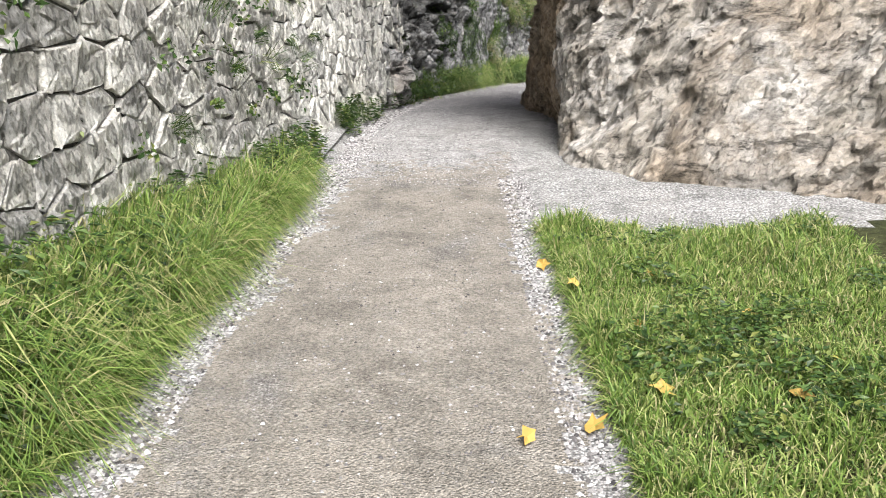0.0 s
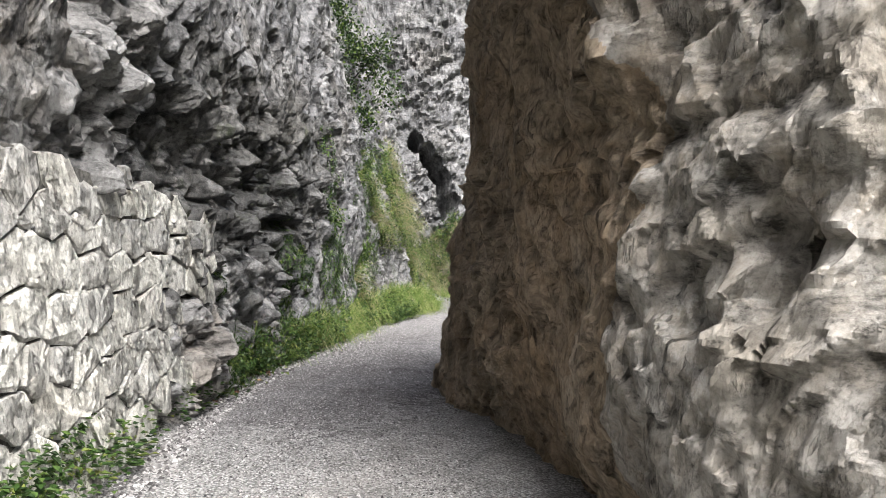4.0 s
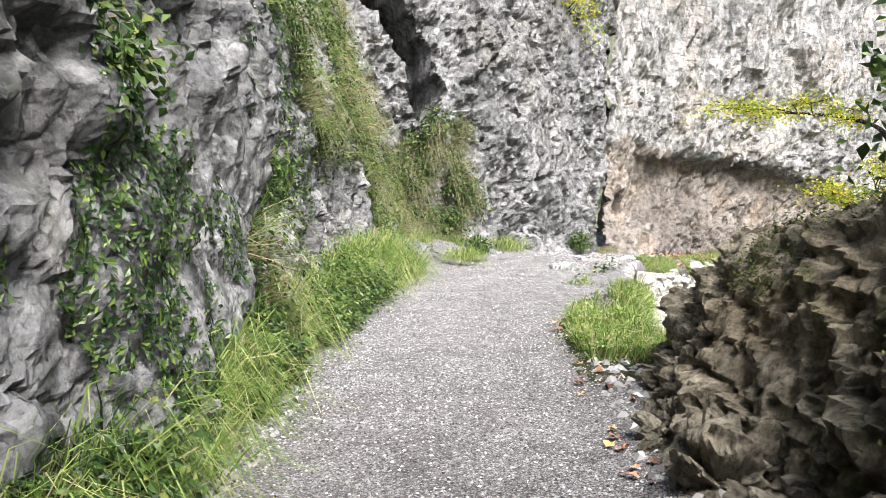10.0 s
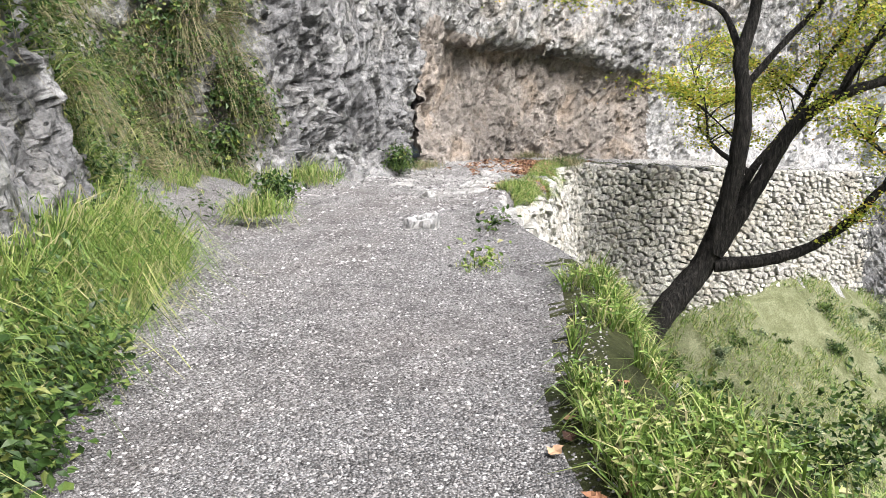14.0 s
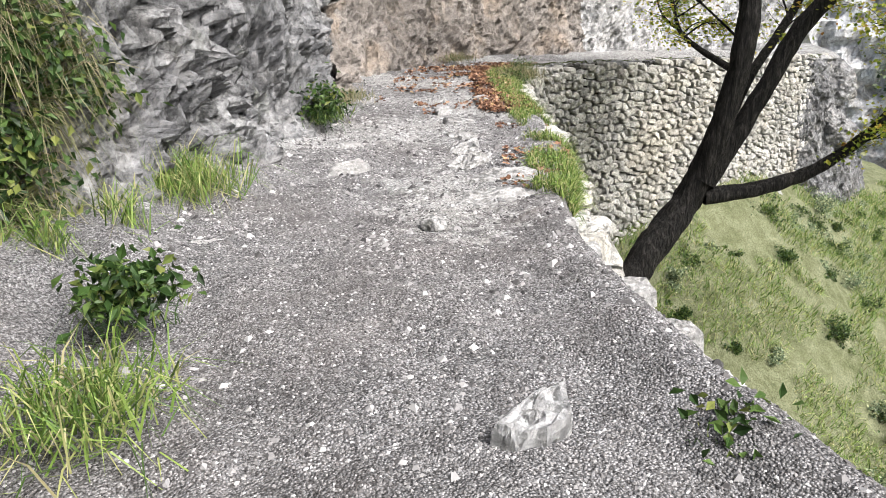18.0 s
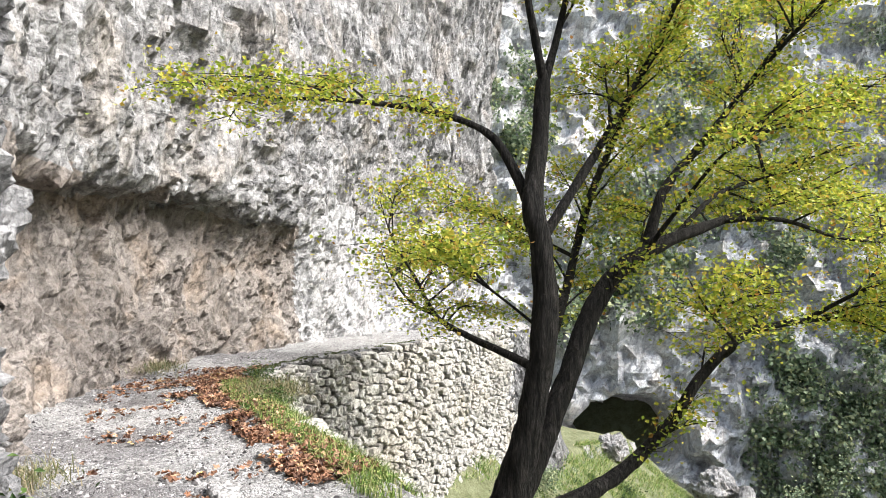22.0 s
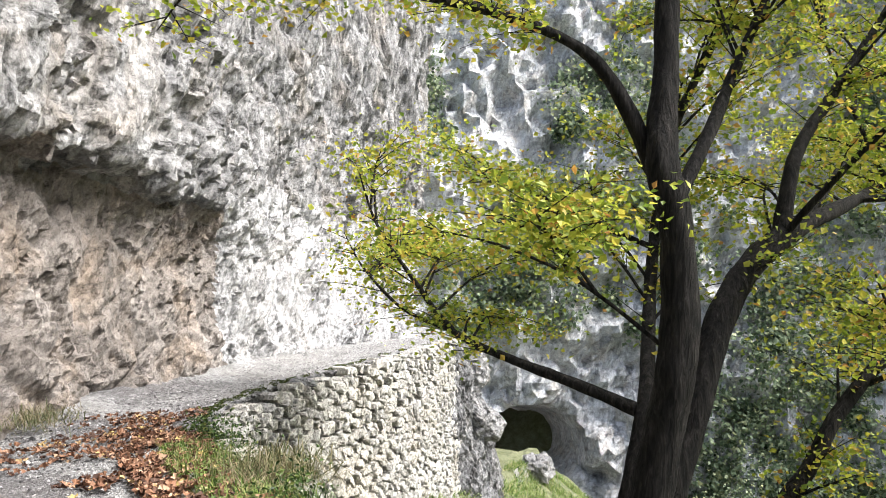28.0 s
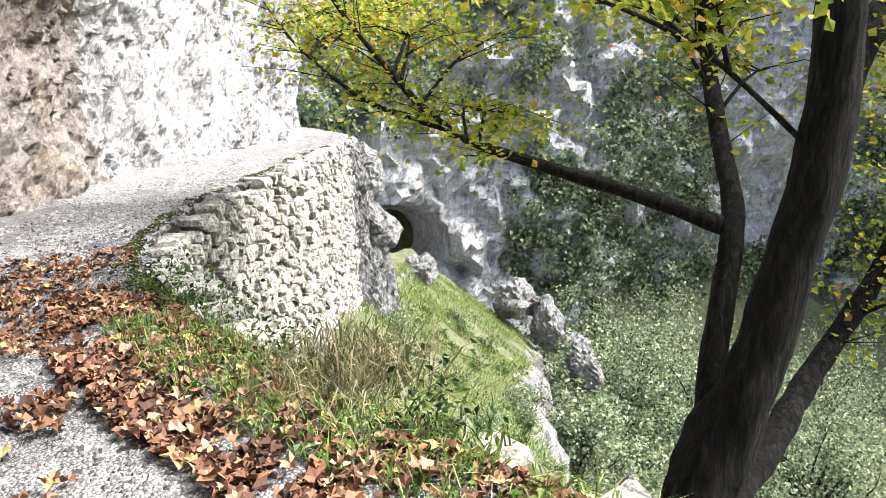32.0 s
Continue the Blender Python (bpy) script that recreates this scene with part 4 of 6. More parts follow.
def tube(points, radii, sides=9, step=0.12, knots=0.0, seed=0):
    """A limb: rings swept along a smooth line, uneven in girth."""
    pts = np.array(points, float)[:, None, :]
    u = even(np.repeat(pts, 2, 1), step)
    c = spline(pts, u)[:, 0]
    r = np.interp(u, np.arange(len(radii)), radii)
    t = np.gradient(c, axis=0)
    t /= np.linalg.norm(t, axis=1)[:, None]
    side = np.cross(t, [0.31, 0.17, 0.0] if abs(t[0, 2]) > 0.7 else [0, 0, 1.0])
    side /= np.linalg.norm(side, axis=1)[:, None]
    other = np.cross(t, side)
    ang = np.linspace(0, 2 * np.pi, sides, endpoint=False)
    ring = side[:, None] * np.cos(ang)[None, :, None] + other[:, None] * np.sin(ang)[None, :, None]
    v = c[:, None] + ring * r[:, None, None]
    if knots:
        q = v.reshape(-1, 3)
        v = v + ring * (knots * r[:, None] * (0.7 * fbm(q * np.array([3, 3, 0.7]), 0.5, 3, seed) + 0.5 * fbm(q, 0.25, 2, seed + 3)).reshape(v.shape[:2]))[:, :, None]
    m = len(c)
    i, j = np.meshgrid(np.arange(m - 1), np.arange(sides), indexing="ij")
    a, b = i * sides + j, i * sides + (j + 1) % sides
    f = np.stack([a, b, b + sides, a + sides], 2).reshape(-1, 4)
    return v.reshape(-1, 3), np.concatenate([f[:, [0, 1, 2]], f[:, [0, 2, 3]]])


def on_grid(g, n, count, keep):
    """Random places on a grid of points, with normals, where keep(points, i, j) says so."""
    i = rng.integers(0, g.shape[0] - 1, count)
    j = rng.integers(0, g.shape[1] - 1, count)
    a, b = rng.random((count, 1)), rng.random((count, 1))
    p = g[i, j] * (1 - a) * (1 - b) + g[i + 1, j] * a * (1 - b) + g[i, j + 1] * (1 - a) * b + g[i + 1, j + 1] * a * b
    ok = keep(p, i, j)
    return p[ok], n[i, j][ok]


def clumped(p, size, seed, level):
    return fbm(p, size, 3, seed) > level


WAY_N = grid_normals(WAY_GRID)
WAY_N *= np.sign(WAY_N[:, :, 2:3])
UP = np.array([0, 0, 1.0])


def upright(n, part_up=0.7):
    d = n * (1 - part_up) + UP * part_up
    return d / np.linalg.norm(d, axis=1)[:, None]


def stuff(name, piece, mats, label, category, smooth=False, parent=None):
    ob = new(name, mesh_of(name, piece[0], piece[1], mats, smooth))
    return tagged(ob, label, category, kind="stuff")


GRASS = leaf_material("grass_blades", [(0.0, (0.07, 0.14, 0.028)), (0.35, (0.19, 0.32, 0.06)), (0.65, (0.35, 0.48, 0.12)), (0.85, (0.52, 0.54, 0.22)), (1.0, (0.62, 0.56, 0.32))], 0.5, 0.3)
DRY_GRASS = leaf_material("dry_grass", [(0.0, (0.12, 0.15, 0.055)), (0.4, (0.27, 0.28, 0.13)), (0.7, (0.42, 0.37, 0.22)), (1.0, (0.52, 0.44, 0.29))], 0.6, 0.3)
HERB = leaf_material("herb_leaves", [(0.0, (0.022, 0.05, 0.014)), (0.4, (0.06, 0.125, 0.03)), (0.8, (0.15, 0.245, 0.06)), (1.0, (0.3, 0.33, 0.09))], 0.45, 0.3)
IVY = leaf_material("ivy_leaves", [(0.0, (0.014, 0.034, 0.011)), (0.5, (0.035, 0.075, 0.02)), (0.85, (0.1, 0.17, 0.035)), (1.0, (0.2, 0.28, 0.05))], 0.35, 0.2)
AUTUMN = leaf_material("turning_leaves", [(0.0, (0.18, 0.29, 0.04)), (0.3, (0.44, 0.56, 0.06)), (0.65, (0.7, 0.73, 0.1)), (0.9, (0.85, 0.72, 0.11)), (1.0, (0.62, 0.3, 0.08))], 0.5, 0.45)
BROWN = leaf_material("dry_fallen_leaves", [(0.0, (0.08, 0.04, 0.028)), (0.35, (0.22, 0.105, 0.06)), (0.7, (0.42, 0.21, 0.12)), (0.93, (0.7, 0.45, 0.3)), (1.0, (0.75, 0.56, 0.2))], 0.7, 0.05)
YELLOW = leaf_material("yellow_fallen_leaves", [(0.0, (0.7, 0.58, 0.05)), (0.5, (0.6, 0.42, 0.1)), (1.0, (0.45, 0.2, 0.08))], 0.6, 0.1)
# leaf colours lightened for distance: haze over the gorge is painted into them
HAZED_LEAF = leaf_material("hazed_foliage", [(0.0, (0.07, 0.11, 0.06)), (0.4, (0.26, 0.36, 0.2)), (0.8, (0.58, 0.68, 0.44)), (1.0, (0.8, 0.82, 0.44))], 0.5, 0.35)
MOSS = leaf_material("moss", [(0.0, (0.04, 0.06, 0.01)), (0.6, (0.09, 0.12, 0.02)), (1.0, (0.17, 0.2, 0.05))], 0.9, 0.0)


# ---- dry stone walls ----
def voronoi_stones(width, height, cw, ch, seed):
    """Outlines (in the wall's own plane) of stones packed without courses, out of a jittered bond."""
    r = random.Random(seed)
    sites = []
    rows = int(height / ch) + 3
    for j in range(-1, rows):
        x, k = -cw + (0.5 * cw if j % 2 else 0), 0
        while x < width + cw:
            w = cw * r.choice((0.35, 0.6, 0.8, 1.0, 1.3, 1.7)) * r.uniform(0.85, 1.15)
            sites.append((x + w / 2, (j + 0.5) * ch + r.uniform(-0.42, 0.42) * ch))
            x += w
    pts = np.array(sites)
    scaled = pts * np.array([1.0, cw / ch])
    out = []
    for i, (sx, sy) in enumerate(sites):
        if not (-0.1 * cw < sx < width + 0.1 * cw and 0 <= sy < height):
            continue
        d = np.hypot(*(scaled - scaled[i]).T)
        poly = [(sx - cw, sy - ch), (sx + cw, sy - ch), (sx + cw, sy + ch), (sx - cw, sy + ch)]
        for k in np.argsort(d)[1:14]:
            mx, my = (pts[i] + pts[k]) / 2
            nx, ny = pts[k] - pts[i]
            ny *= (cw / ch) ** 2
            new_poly = []
            for a, b in zip(poly, poly[1:] + poly[:1]):
                da = (a[0] - mx) * nx + (a[1] - my) * ny
                db = (b[0] - mx) * nx + (b[1] - my) * ny
                if da <= 0:
                    new_poly.append(a)
                if (da < 0) != (db < 0):
                    f = da / (da - db)
                    new_poly.append((a[0] + f * (b[0] - a[0]), a[1] + f * (b[1] - a[1])))
            poly = new_poly
            if len(poly) < 3:
                break
        if len(poly) >= 4:
            out.append(((sx, sy), poly))
    return out


def stone_piece(centre, poly, place, r, joint, proud, tip=0.16):
    """One stone: bevelled, bulging, tilted a little. place(u, v, w) maps the wall's plane into the world."""
    cx = sum(a for a, _ in poly) / len(poly)
    cy = sum(b for _, b in poly) / len(poly)
    ring = []
    for (a, b), (c, d) in zip(poly, poly[1:] + poly[:1]):
        e = r.uniform(0.06, 0.16)
        ring += [((1 - e) * a + e * c, (1 - e) * b + e * d), (e * a + (1 - e) * c, e * b + (1 - e) * d)]
    tx, ty, out = r.uniform(-tip, tip), r.uniform(-tip, tip), r.uniform(0.2, 1.0) * proud
    size = max(0.05, min(max(abs(a - cx) for a, _ in ring), max(abs(b - cy) for _, b in ring)))
    v, m = [], len(ring)
    for shrink, w in ((joint / size, -0.22), (joint / size, out * 0.45), (joint / size + 0.07, out * 0.9), (joint / size + 0.45, out * r.uniform(0.85, 1.2))):
        k = 1 - min(0.8, shrink)
        for a, b in ring:
            wob = r.uniform(-0.016, 0.016)
            v.append(place(cx + (a - cx) * k + wob, cy + (b - cy) * k + wob, w + tx * (a - cx) * k * (w > 0) + ty * (b - cy) * k * (w > 0) + r.uniform(-0.008, 0.008)))
    v.append(place(cx, cy, out * r.uniform(0.9, 1.3)))
    f = []
    for ring_i in range(3):
        for i in range(m):
            a, b = ring_i * m + i, ring_i * m + (i + 1) % m
            f += [(a, b, b + m), (a, b + m, a + m)]
    f += [(3 * m + i, 3 * m + (i + 1) % m, 4 * m) for i in range(m)]
    return np.array(v), np.array(f)


def stone_wall(name, label, line, height, cw, ch, seed, mat, picked, batter=0.06, joint=0.012, proud=0.07, keep=None, base=0.0, core=None, deep=0.02, tip=0.16, core_top=1.0, core_end=None):
    """A wall of single stones along a line of (x, y, top), facing to the right of its run."""
    line = np.array(line, float)
    seg = np.concatenate([[0], np.cumsum(np.hypot(*np.diff(line[:, :2], axis=0).T))])
    tan = np.gradient(line[:, :2], axis=0)
    tan /= np.linalg.norm(tan, axis=1)[:, None]

    def place(u, v, w):
        x, y, top = (np.interp(u, seg, line[:, k]) for k in range(3))
        tx, ty = np.interp(u, seg, tan[:, 0]), np.interp(u, seg, tan[:, 1])
        off = w + batter * (height - v) + base
        return (x + ty * off, y - tx * off, top - height + v)

    wall = thing(name, label, "stone wall", kind="structure", at=tuple(line[len(line) // 2]))
    r = random.Random(seed)
    rest, count = [], 0
    for centre, poly in voronoi_stones(seg[-1], height, cw, ch, seed):
        if keep is not None and not keep(np.array(place(centre[0], centre[1], 0))):
            continue
        v, f = stone_piece(centre, poly, place, r, joint, proud, tip)
        if count < 300 and picked(*centre):
            c = v.mean(0)
            ob = part("stone", mesh_of("stone", v - c, f, [mat]), wall)
            ob.location = c
            count += 1
        else:
            rest.append((v, f))
    if rest:
        v, f = joined(*rest)
        part("stones", mesh_of("stones", v, f, [mat]), wall, "closely packed rubble stones", "stuff")
    u = np.linspace(0, seg[-1] if core_end is None else np.interp(core_end, line[:, 1], seg), 120)
    rows = np.array([[place(a, b, -deep) for b in (-0.1, height * 0.45, height * core_top)] for a in u])
    part("core", mesh_of("core", rows.reshape(-1, 3), grid_faces(120, 3), [core or MORTAR]), wall, "dark earth and mortar between the stones")
    return wall


DARK_JOINT = soil_material("dark_joints", (0.03, 0.03, 0.027), (0.08, 0.078, 0.07))
MORTAR = soil_material("earthy_joints", (0.16, 0.155, 0.14), (0.5, 0.485, 0.45))
stone_wall("stone_wall", "rubble masonry wall of pale limestone below the cliff",
           [(-2.3, -4.5, 2.05), (-2.13, 0, 2.1), (-1.98, 4, 2.12), (-1.76, 7, 2.25), (-1.36, 10.2, 2.35), (-1.0, 12.2, 2.2), (-0.7, 13.4, 2.0)],
           2.1, 0.34, 0.23, 3, STONE, lambda u, v: 6.5 < u < 12.5 and v < 2.1, batter=0.05, joint=0.01, proud=0.035, tip=0.06, deep=0.012, core_top=0.98,
           keep=lambda q: q[1] < 12.5 + 1.0 * (q[2] - 0.9) + 0.3 * math.sin(9 * q[2]), core_end=11.8)
RETAIN = [(7.6, 26.85, -0.3), (9.42, 28.78, -0.5), (11.45, 30.95, -0.82), (13.65, 33.4, -1.12), (16.05, 35.6, -1.46), (17.35, 36.5, -1.7), (19.0, 37.2, -1.95),
          (21.6, 37.62, -2.25), (24, 37.8, -2.5), (28.3, 37.95, -2.97), (33, 38.25, -3.5), (36.5, 38.5, -3.9)]
stone_wall("retaining_wall", "curved dry stone retaining wall of white limestone carrying the path", RETAIN,
           5.2, 0.32, 0.21, 5, STONE_DRY, lambda u, v: 14.2 < u < 18.0 and v > 1.9, batter=0.09, joint=0.034, proud=0.14, base=0.12, core=DARK_JOINT, deep=0.2, tip=0.3)


# ---- boulders, slabs and pebbles ----
def boulder(rx, ry, rz, seed, cuts=0.35, sides=36, rings=22):
    """An angular block: a ball cut by facets, with joints and grain."""
    th, ph = np.meshgrid(np.linspace(0, 2 * np.pi, sides, endpoint=False), np.linspace(0.02, np.pi - 0.02, rings), indexing="ij")
    d = np.stack([np.cos(th) * np.sin(ph), np.sin(th) * np.sin(ph), np.cos(ph)], 2).reshape(-1, 3)
    r = random.Random(seed)
    dist = np.ones(len(d)) * 1.15
    for _ in range(9):
        n = Vector((r.gauss(0, 1), r.gauss(0, 1), r.gauss(0, 1))).normalized()
        dot = d @ np.array(n)
        dist = np.where(dot > 0.2, np.minimum(dist, r.uniform(0.7, 0.95) / np.maximum(dot, 0.2)), dist)
    v = d * dist[:, None] * np.array([rx, ry, rz])
    size = min(rx, ry, rz)
    lay = v @ np.array(Euler((0.5, 0.35, 0.2)).to_matrix()) + seed
    v = v + d * (0.6 * cuts * size * (0.6 * facets(lay, (size * 0.9, size * 0.9, size * 0.5), seed) + 0.8 * shards(lay, (size * 0.6, size * 0.6, size * 0.3), seed, 0.8)) + 0.08 * size * fbm(v + seed, size * 0.4, 3, seed + 1))[:, None]
    if sides > 60:
        v = v + d * (0.16 * cuts * ledges(facets(lay, (0.34, 0.34, 0.1), seed + 2), 1.5, 0.7) + 0.16 * cuts * shards(lay, (0.16, 0.16, 0.06), seed + 3, 1.2) - 0.12 * cuts * np.clip(1 - np.abs(facets(lay, (0.5, 0.5, 0.16), seed + 4)) / 0.2, 0, 1))[:, None]
    i, j = np.meshgrid(np.arange(sides), np.arange(rings - 1), indexing="ij")
    a, b = i * rings + j, ((i + 1) % sides) * rings + j
    return v, np.stack([a, a + 1, b + 1, b], 2).reshape(-1, 4)


def slab_mesh(a, b, c, seed):
    """A flat broken slab: an uneven outline with steep edges and a rough, nearly level top."""
    r = random.Random(seed)
    m = 18
    rad = [r.uniform(0.6, 1.15) for _ in range(m // 3)]
    turn = [2 * math.pi * (k + r.uniform(-0.3, 0.3)) / (m // 3) for k in range(m // 3)]
    cx = np.interp(np.arange(m) / 3.0, np.arange(m // 3 + 1), [q * math.cos(t) for q, t in zip(rad + rad[:1], turn + turn[:1])])
    cy = np.interp(np.arange(m) / 3.0, np.arange(m // 3 + 1), [q * math.sin(t) for q, t in zip(rad + rad[:1], turn + turn[:1])])
    rad = np.hypot(cx, cy) * np.array([r.uniform(0.95, 1.05) for _ in range(m)])
    ang = np.arctan2(cy, cx)
    v = []
    for k, z in ((1.05, -1.5), (1.03, 0.3), (0.95, 0.85), (0.75, 1.0), (0.5, 1.0), (0.25, 1.0)):
        for t, q in zip(ang, rad):
            v.append((a * q * k * math.cos(t), b * q * k * math.sin(t), c * (z + r.uniform(-0.25, 0.25) * (z > 0.5) + 0.3 * math.cos(t + seed))))
    v = np.array(v + [(0, 0, c)])
    f = []
    for ring in range(5):
        for i in range(m):
            p0, p1 = ring * m + i, ring * m + (i + 1) % m
            f += [(p0, p1, p1 + m), (p0, p1 + m, p0 + m)]
    f += [(5 * m + i, 5 * m + (i + 1) % m, 6 * m) for i in range(m)]
    return v, np.array(f)


def slab_thing(name, at, size, turn, seed, mat, label, category, group):
    ob = new(name, mesh_of(name, *slab_mesh(*size, seed), [mat]))
    ob.matrix_world = pose(*at, *turn)
    return tagged(ob, label, category, group)


def rock_thing(name, at, size, turn, seed, mat, label, category="rock", group="", cuts=0.35, fine=1):
    v, f = boulder(*size, seed, cuts, 36 * fine, 22 * fine)
    ob = new(name, mesh_of(name, v, f, [mat]))
    ob.matrix_world = pose(*at, *turn)
    return tagged(ob, label, category, group)


# broken blocks lying against the outcrop
r_out = random.Random(19)
for k in range(16):
    y = r_out.uniform(14.4, 19.0)
    side_x = float(np.interp(y, [13.7, 15, 16.3, 17.3, 18.3, 19.1], [1.9, 2.3, 2.65, 2.85, 3.05, 3.4])) + r_out.uniform(-0.1, 0.1)
    a = r_out.uniform(0.08, 0.2)
    rock_thing("boulder", (side_x, y, 0.42 + 0.2 * a), (a, a * r_out.uniform(0.8, 1.6), a * r_out.uniform(0.6, 1.0)), (r_out.uniform(-30, 30), r_out.uniform(-30, 30), r_out.uniform(0, 180)), 240 + k,
               ROCK_DARK, "dark mossy splintered limestone block on the outcrop", "boulder", "outcrop at the edge of the path", 0.5, 2)

SLABS = [(10.75, 31.95, -0.74, 0.3, 0.2, 0.06), (11.75, 32.15, -0.8, 0.36, 0.18, 0.06), (10.2, 30.95, -0.64, 0.3, 0.22, 0.06), (8.3, 28.35, -0.28, 0.42, 0.2, 0.07),
         (7.7, 27.85, -0.22, 0.4, 0.3, 0.08), (8.45, 28.95, -0.38, 0.26, 0.2, 0.14), (9.0, 29.6, -0.46, 0.3, 0.2, 0.09), (12.9, 33.4, -1.06, 0.34, 0.22, 0.05), (9.5, 30.2, -0.54, 0.24, 0.16, 0.07)]
for k, (x, y, z, a, b, c) in enumerate(SLABS):
    slab_thing("slab", (x, y, z - 0.025), (a, b, c * 0.8), (3, 2, 35 + 30 * k), 300 + k, ROCK_WORN, "flat pale limestone slab set in the path's edge", "stone slab", "edge slabs")
for k, (x, y, z, a, b, c) in enumerate([(1.72, 6.68, 0.24, 0.34, 0.2, 0.15), (2.2, 6.45, 0.26, 0.26, 0.2, 0.16), (1.25, 6.3, 0.28, 0.14, 0.12, 0.06), (6.9, 27.6, -0.1, 0.09, 0.07, 0.05), (2.75, 17.25, 0.42, 0.14, 0.04, 0.03)]):
    rock_thing("loose_stone", (x, y, z), (a, b, c), (4, 5, 25 * k), 330 + k, ROCK_WHITE if k in (0, 1) else ROCK_WORN, "loose pale limestone piece lying on the path", "stone", "", 0.2)
slab_thing("loose_stone", (5.6, 25.5, 0.09), (0.22, 0.1, 0.06), (2, 3, 20), 345, ROCK_WHITE, "flat white limestone piece lying on the gravel", "stone", "")
# broken rim of the rock shelf along the drop
for k, (x, y) in enumerate([(5.6, 23.5), (5.95, 24.25), (6.22, 24.85), (6.45, 25.3), (6.72, 25.75), (6.95, 26.15), (7.25, 26.65), (7.5, 27.1)]):
    slab_thing("slab", (x, y, float(way_height([x], [y])[0]) - 0.07), (0.15 + 0.04 * (k % 3), 0.08 + 0.03 * (k % 2), 0.05), (2, 4, 55 + 17 * k), 380 + k, ROCK_WORN, "broken pale limestone rim of the rock shelf", "stone slab", "edge slabs")
# bedrock showing through the gravel
for k, (x, y, z, a, b, c) in enumerate([(6.05, 27.5, -0.1, 0.2, 0.13, 0.05), (2.5, 21.1, 0.2, 0.16, 0.1, 0.035), (5.9, 26.1, -0.1, 0.22, 0.1, 0.035), (5.6, 28.4, -0.13, 0.3, 0.14, 0.05),
                                        (7.6, 29.6, -0.34, 0.26, 0.18, 0.06), (8.3, 30.6, -0.5, 0.22, 0.14, 0.06), (4.6, 23.7, 0.02, 0.18, 0.09, 0.03)]):
    slab_thing("bedrock", (x, y, z + 0.002), (a, b, c * 0.5), (0, 0, 50 * k), 360 + k, ROCK_WORN, "worn pale bedrock showing through the gravel", "bedrock", "bedrock patches")


def pebbles(points, size):
    """Chippings: small squashed octahedra."""
    n = len(points)
    s = (size * rng.uniform(0.5, 1.6, n) ** 1.5)[:, None]
    a, b = frames_of(np.tile(UP, (n, 1)))
    h = UP[None] * s * rng.uniform(0.4, 0.8, (n, 1))
    k1, k2 = rng.uniform(0.6, 1.2, (n, 1)), rng.uniform(0.6, 1.2, (n, 1))
    v = np.stack([points + a * s * k1, points + b * s * k2, points - a * s * k2, points - b * s * k1, points + h + a * s * 0.3, points + h - b * s * 0.3], 1).reshape(-1, 3)
    q = np.arange(n)[:, None] * 6
    f = np.concatenate([q + np.array(t) for t in ((0, 1, 4), (1, 2, 4), (2, 5, 4), (2, 3, 5), (3, 0, 5), (0, 4, 5))], 1).reshape(-1, 3)
    return v, f


CHIP = leaf_material("limestone_chips", [(0.0, (0.05, 0.048, 0.05)), (0.35, (0.2, 0.19, 0.19)), (0.8, (0.48, 0.47, 0.47)), (1.0, (0.75, 0.74, 0.73))], 0.9, 0.0)


def at_v(lo, hi):
    """Columns of the way's grid between two places of its profile."""
    return lambda j: (v_way[j] > lo) & (v_way[j] < hi)


def way_points(count, y0, y1, lo, hi, size=0.0, level=-2, seed=0):
    ok = at_v(lo, hi)
    rows = np.where((WAY_GRID[:, len(v_way) // 2, 1] > y0) & (WAY_GRID[:, len(v_way) // 2, 1] < y1))[0]
    cols = np.where(ok(np.arange(len(v_way) - 1)))[0]
    sub, subn = WAY_GRID[rows[0]:rows[-1] + 1, cols[0]:cols[-1] + 2], WAY_N[rows[0]:rows[-1] + 1, cols[0]:cols[-1] + 2]
    return on_grid(sub, subn, count, lambda p, i, j: clumped(p, size, seed, level) if size else np.ones(len(p), bool))


edge_l, _ = way_points(9000, -1, 9, 2.8, 3.3)
edge_r, _ = way_points(7000, -1, 7.5, 4.8, 5.5)
middle, _ = way_points(2500, 0, 8, 3.2, 5.0)
inner, _ = way_points(30000, 7, 17, 2.7, 5.6)
walk_on, _ = way_points(60000, 15, 31, 2.3, 5.9)
ledge, _ = way_points(18000, 29, 39, 2.6, 5.8)
fringe, _ = way_points(5000, 9, 19, 2.4, 3.1)
stuff("gravel", joined(pebbles(edge_l, 0.009), pebbles(edge_r, 0.009), pebbles(middle, 0.006), pebbles(inner, 0.006), pebbles(walk_on, 0.006), pebbles(ledge, 0.011), pebbles(fringe, 0.012)),
      [CHIP], "loose grey and white limestone chippings on the path", "gravel")
big, _ = way_points(3600, 26.0, 38, 2.4, 5.7, 0.9, -0.2, 31)
lesser, _ = way_points(7000, 24, 38, 2.3, 5.8, 0.7, -0.1, 32)
stuff("rubble", joined(pebbles(big - UP * 0.012, 0.026), pebbles(lesser - UP * 0.006, 0.017)), [CHIP], "loose fist-sized limestone rubble on the path", "rubble")

# ---- grass, herbs and ivy ----
p, n = way_points(36000, 0, 7.2, 0.95, 2.75)
p2, n2 = way_points(9000, 0, 6.8, 2.4, 2.95, 0.5, -0.2, 71)
stuff("bank_grass", joined(blades(p, upright(n), 0.2 + 0.3 * np.clip(0.4 + fbm(p, 0.35, 2, 72), 0, 1), 0.0045, 0.9, 0.5), blades(p2, upright(n2), 0.2, 0.004, 0.9, 0.7)), [GRASS], "long green grass on the bank below the wall", "grass")
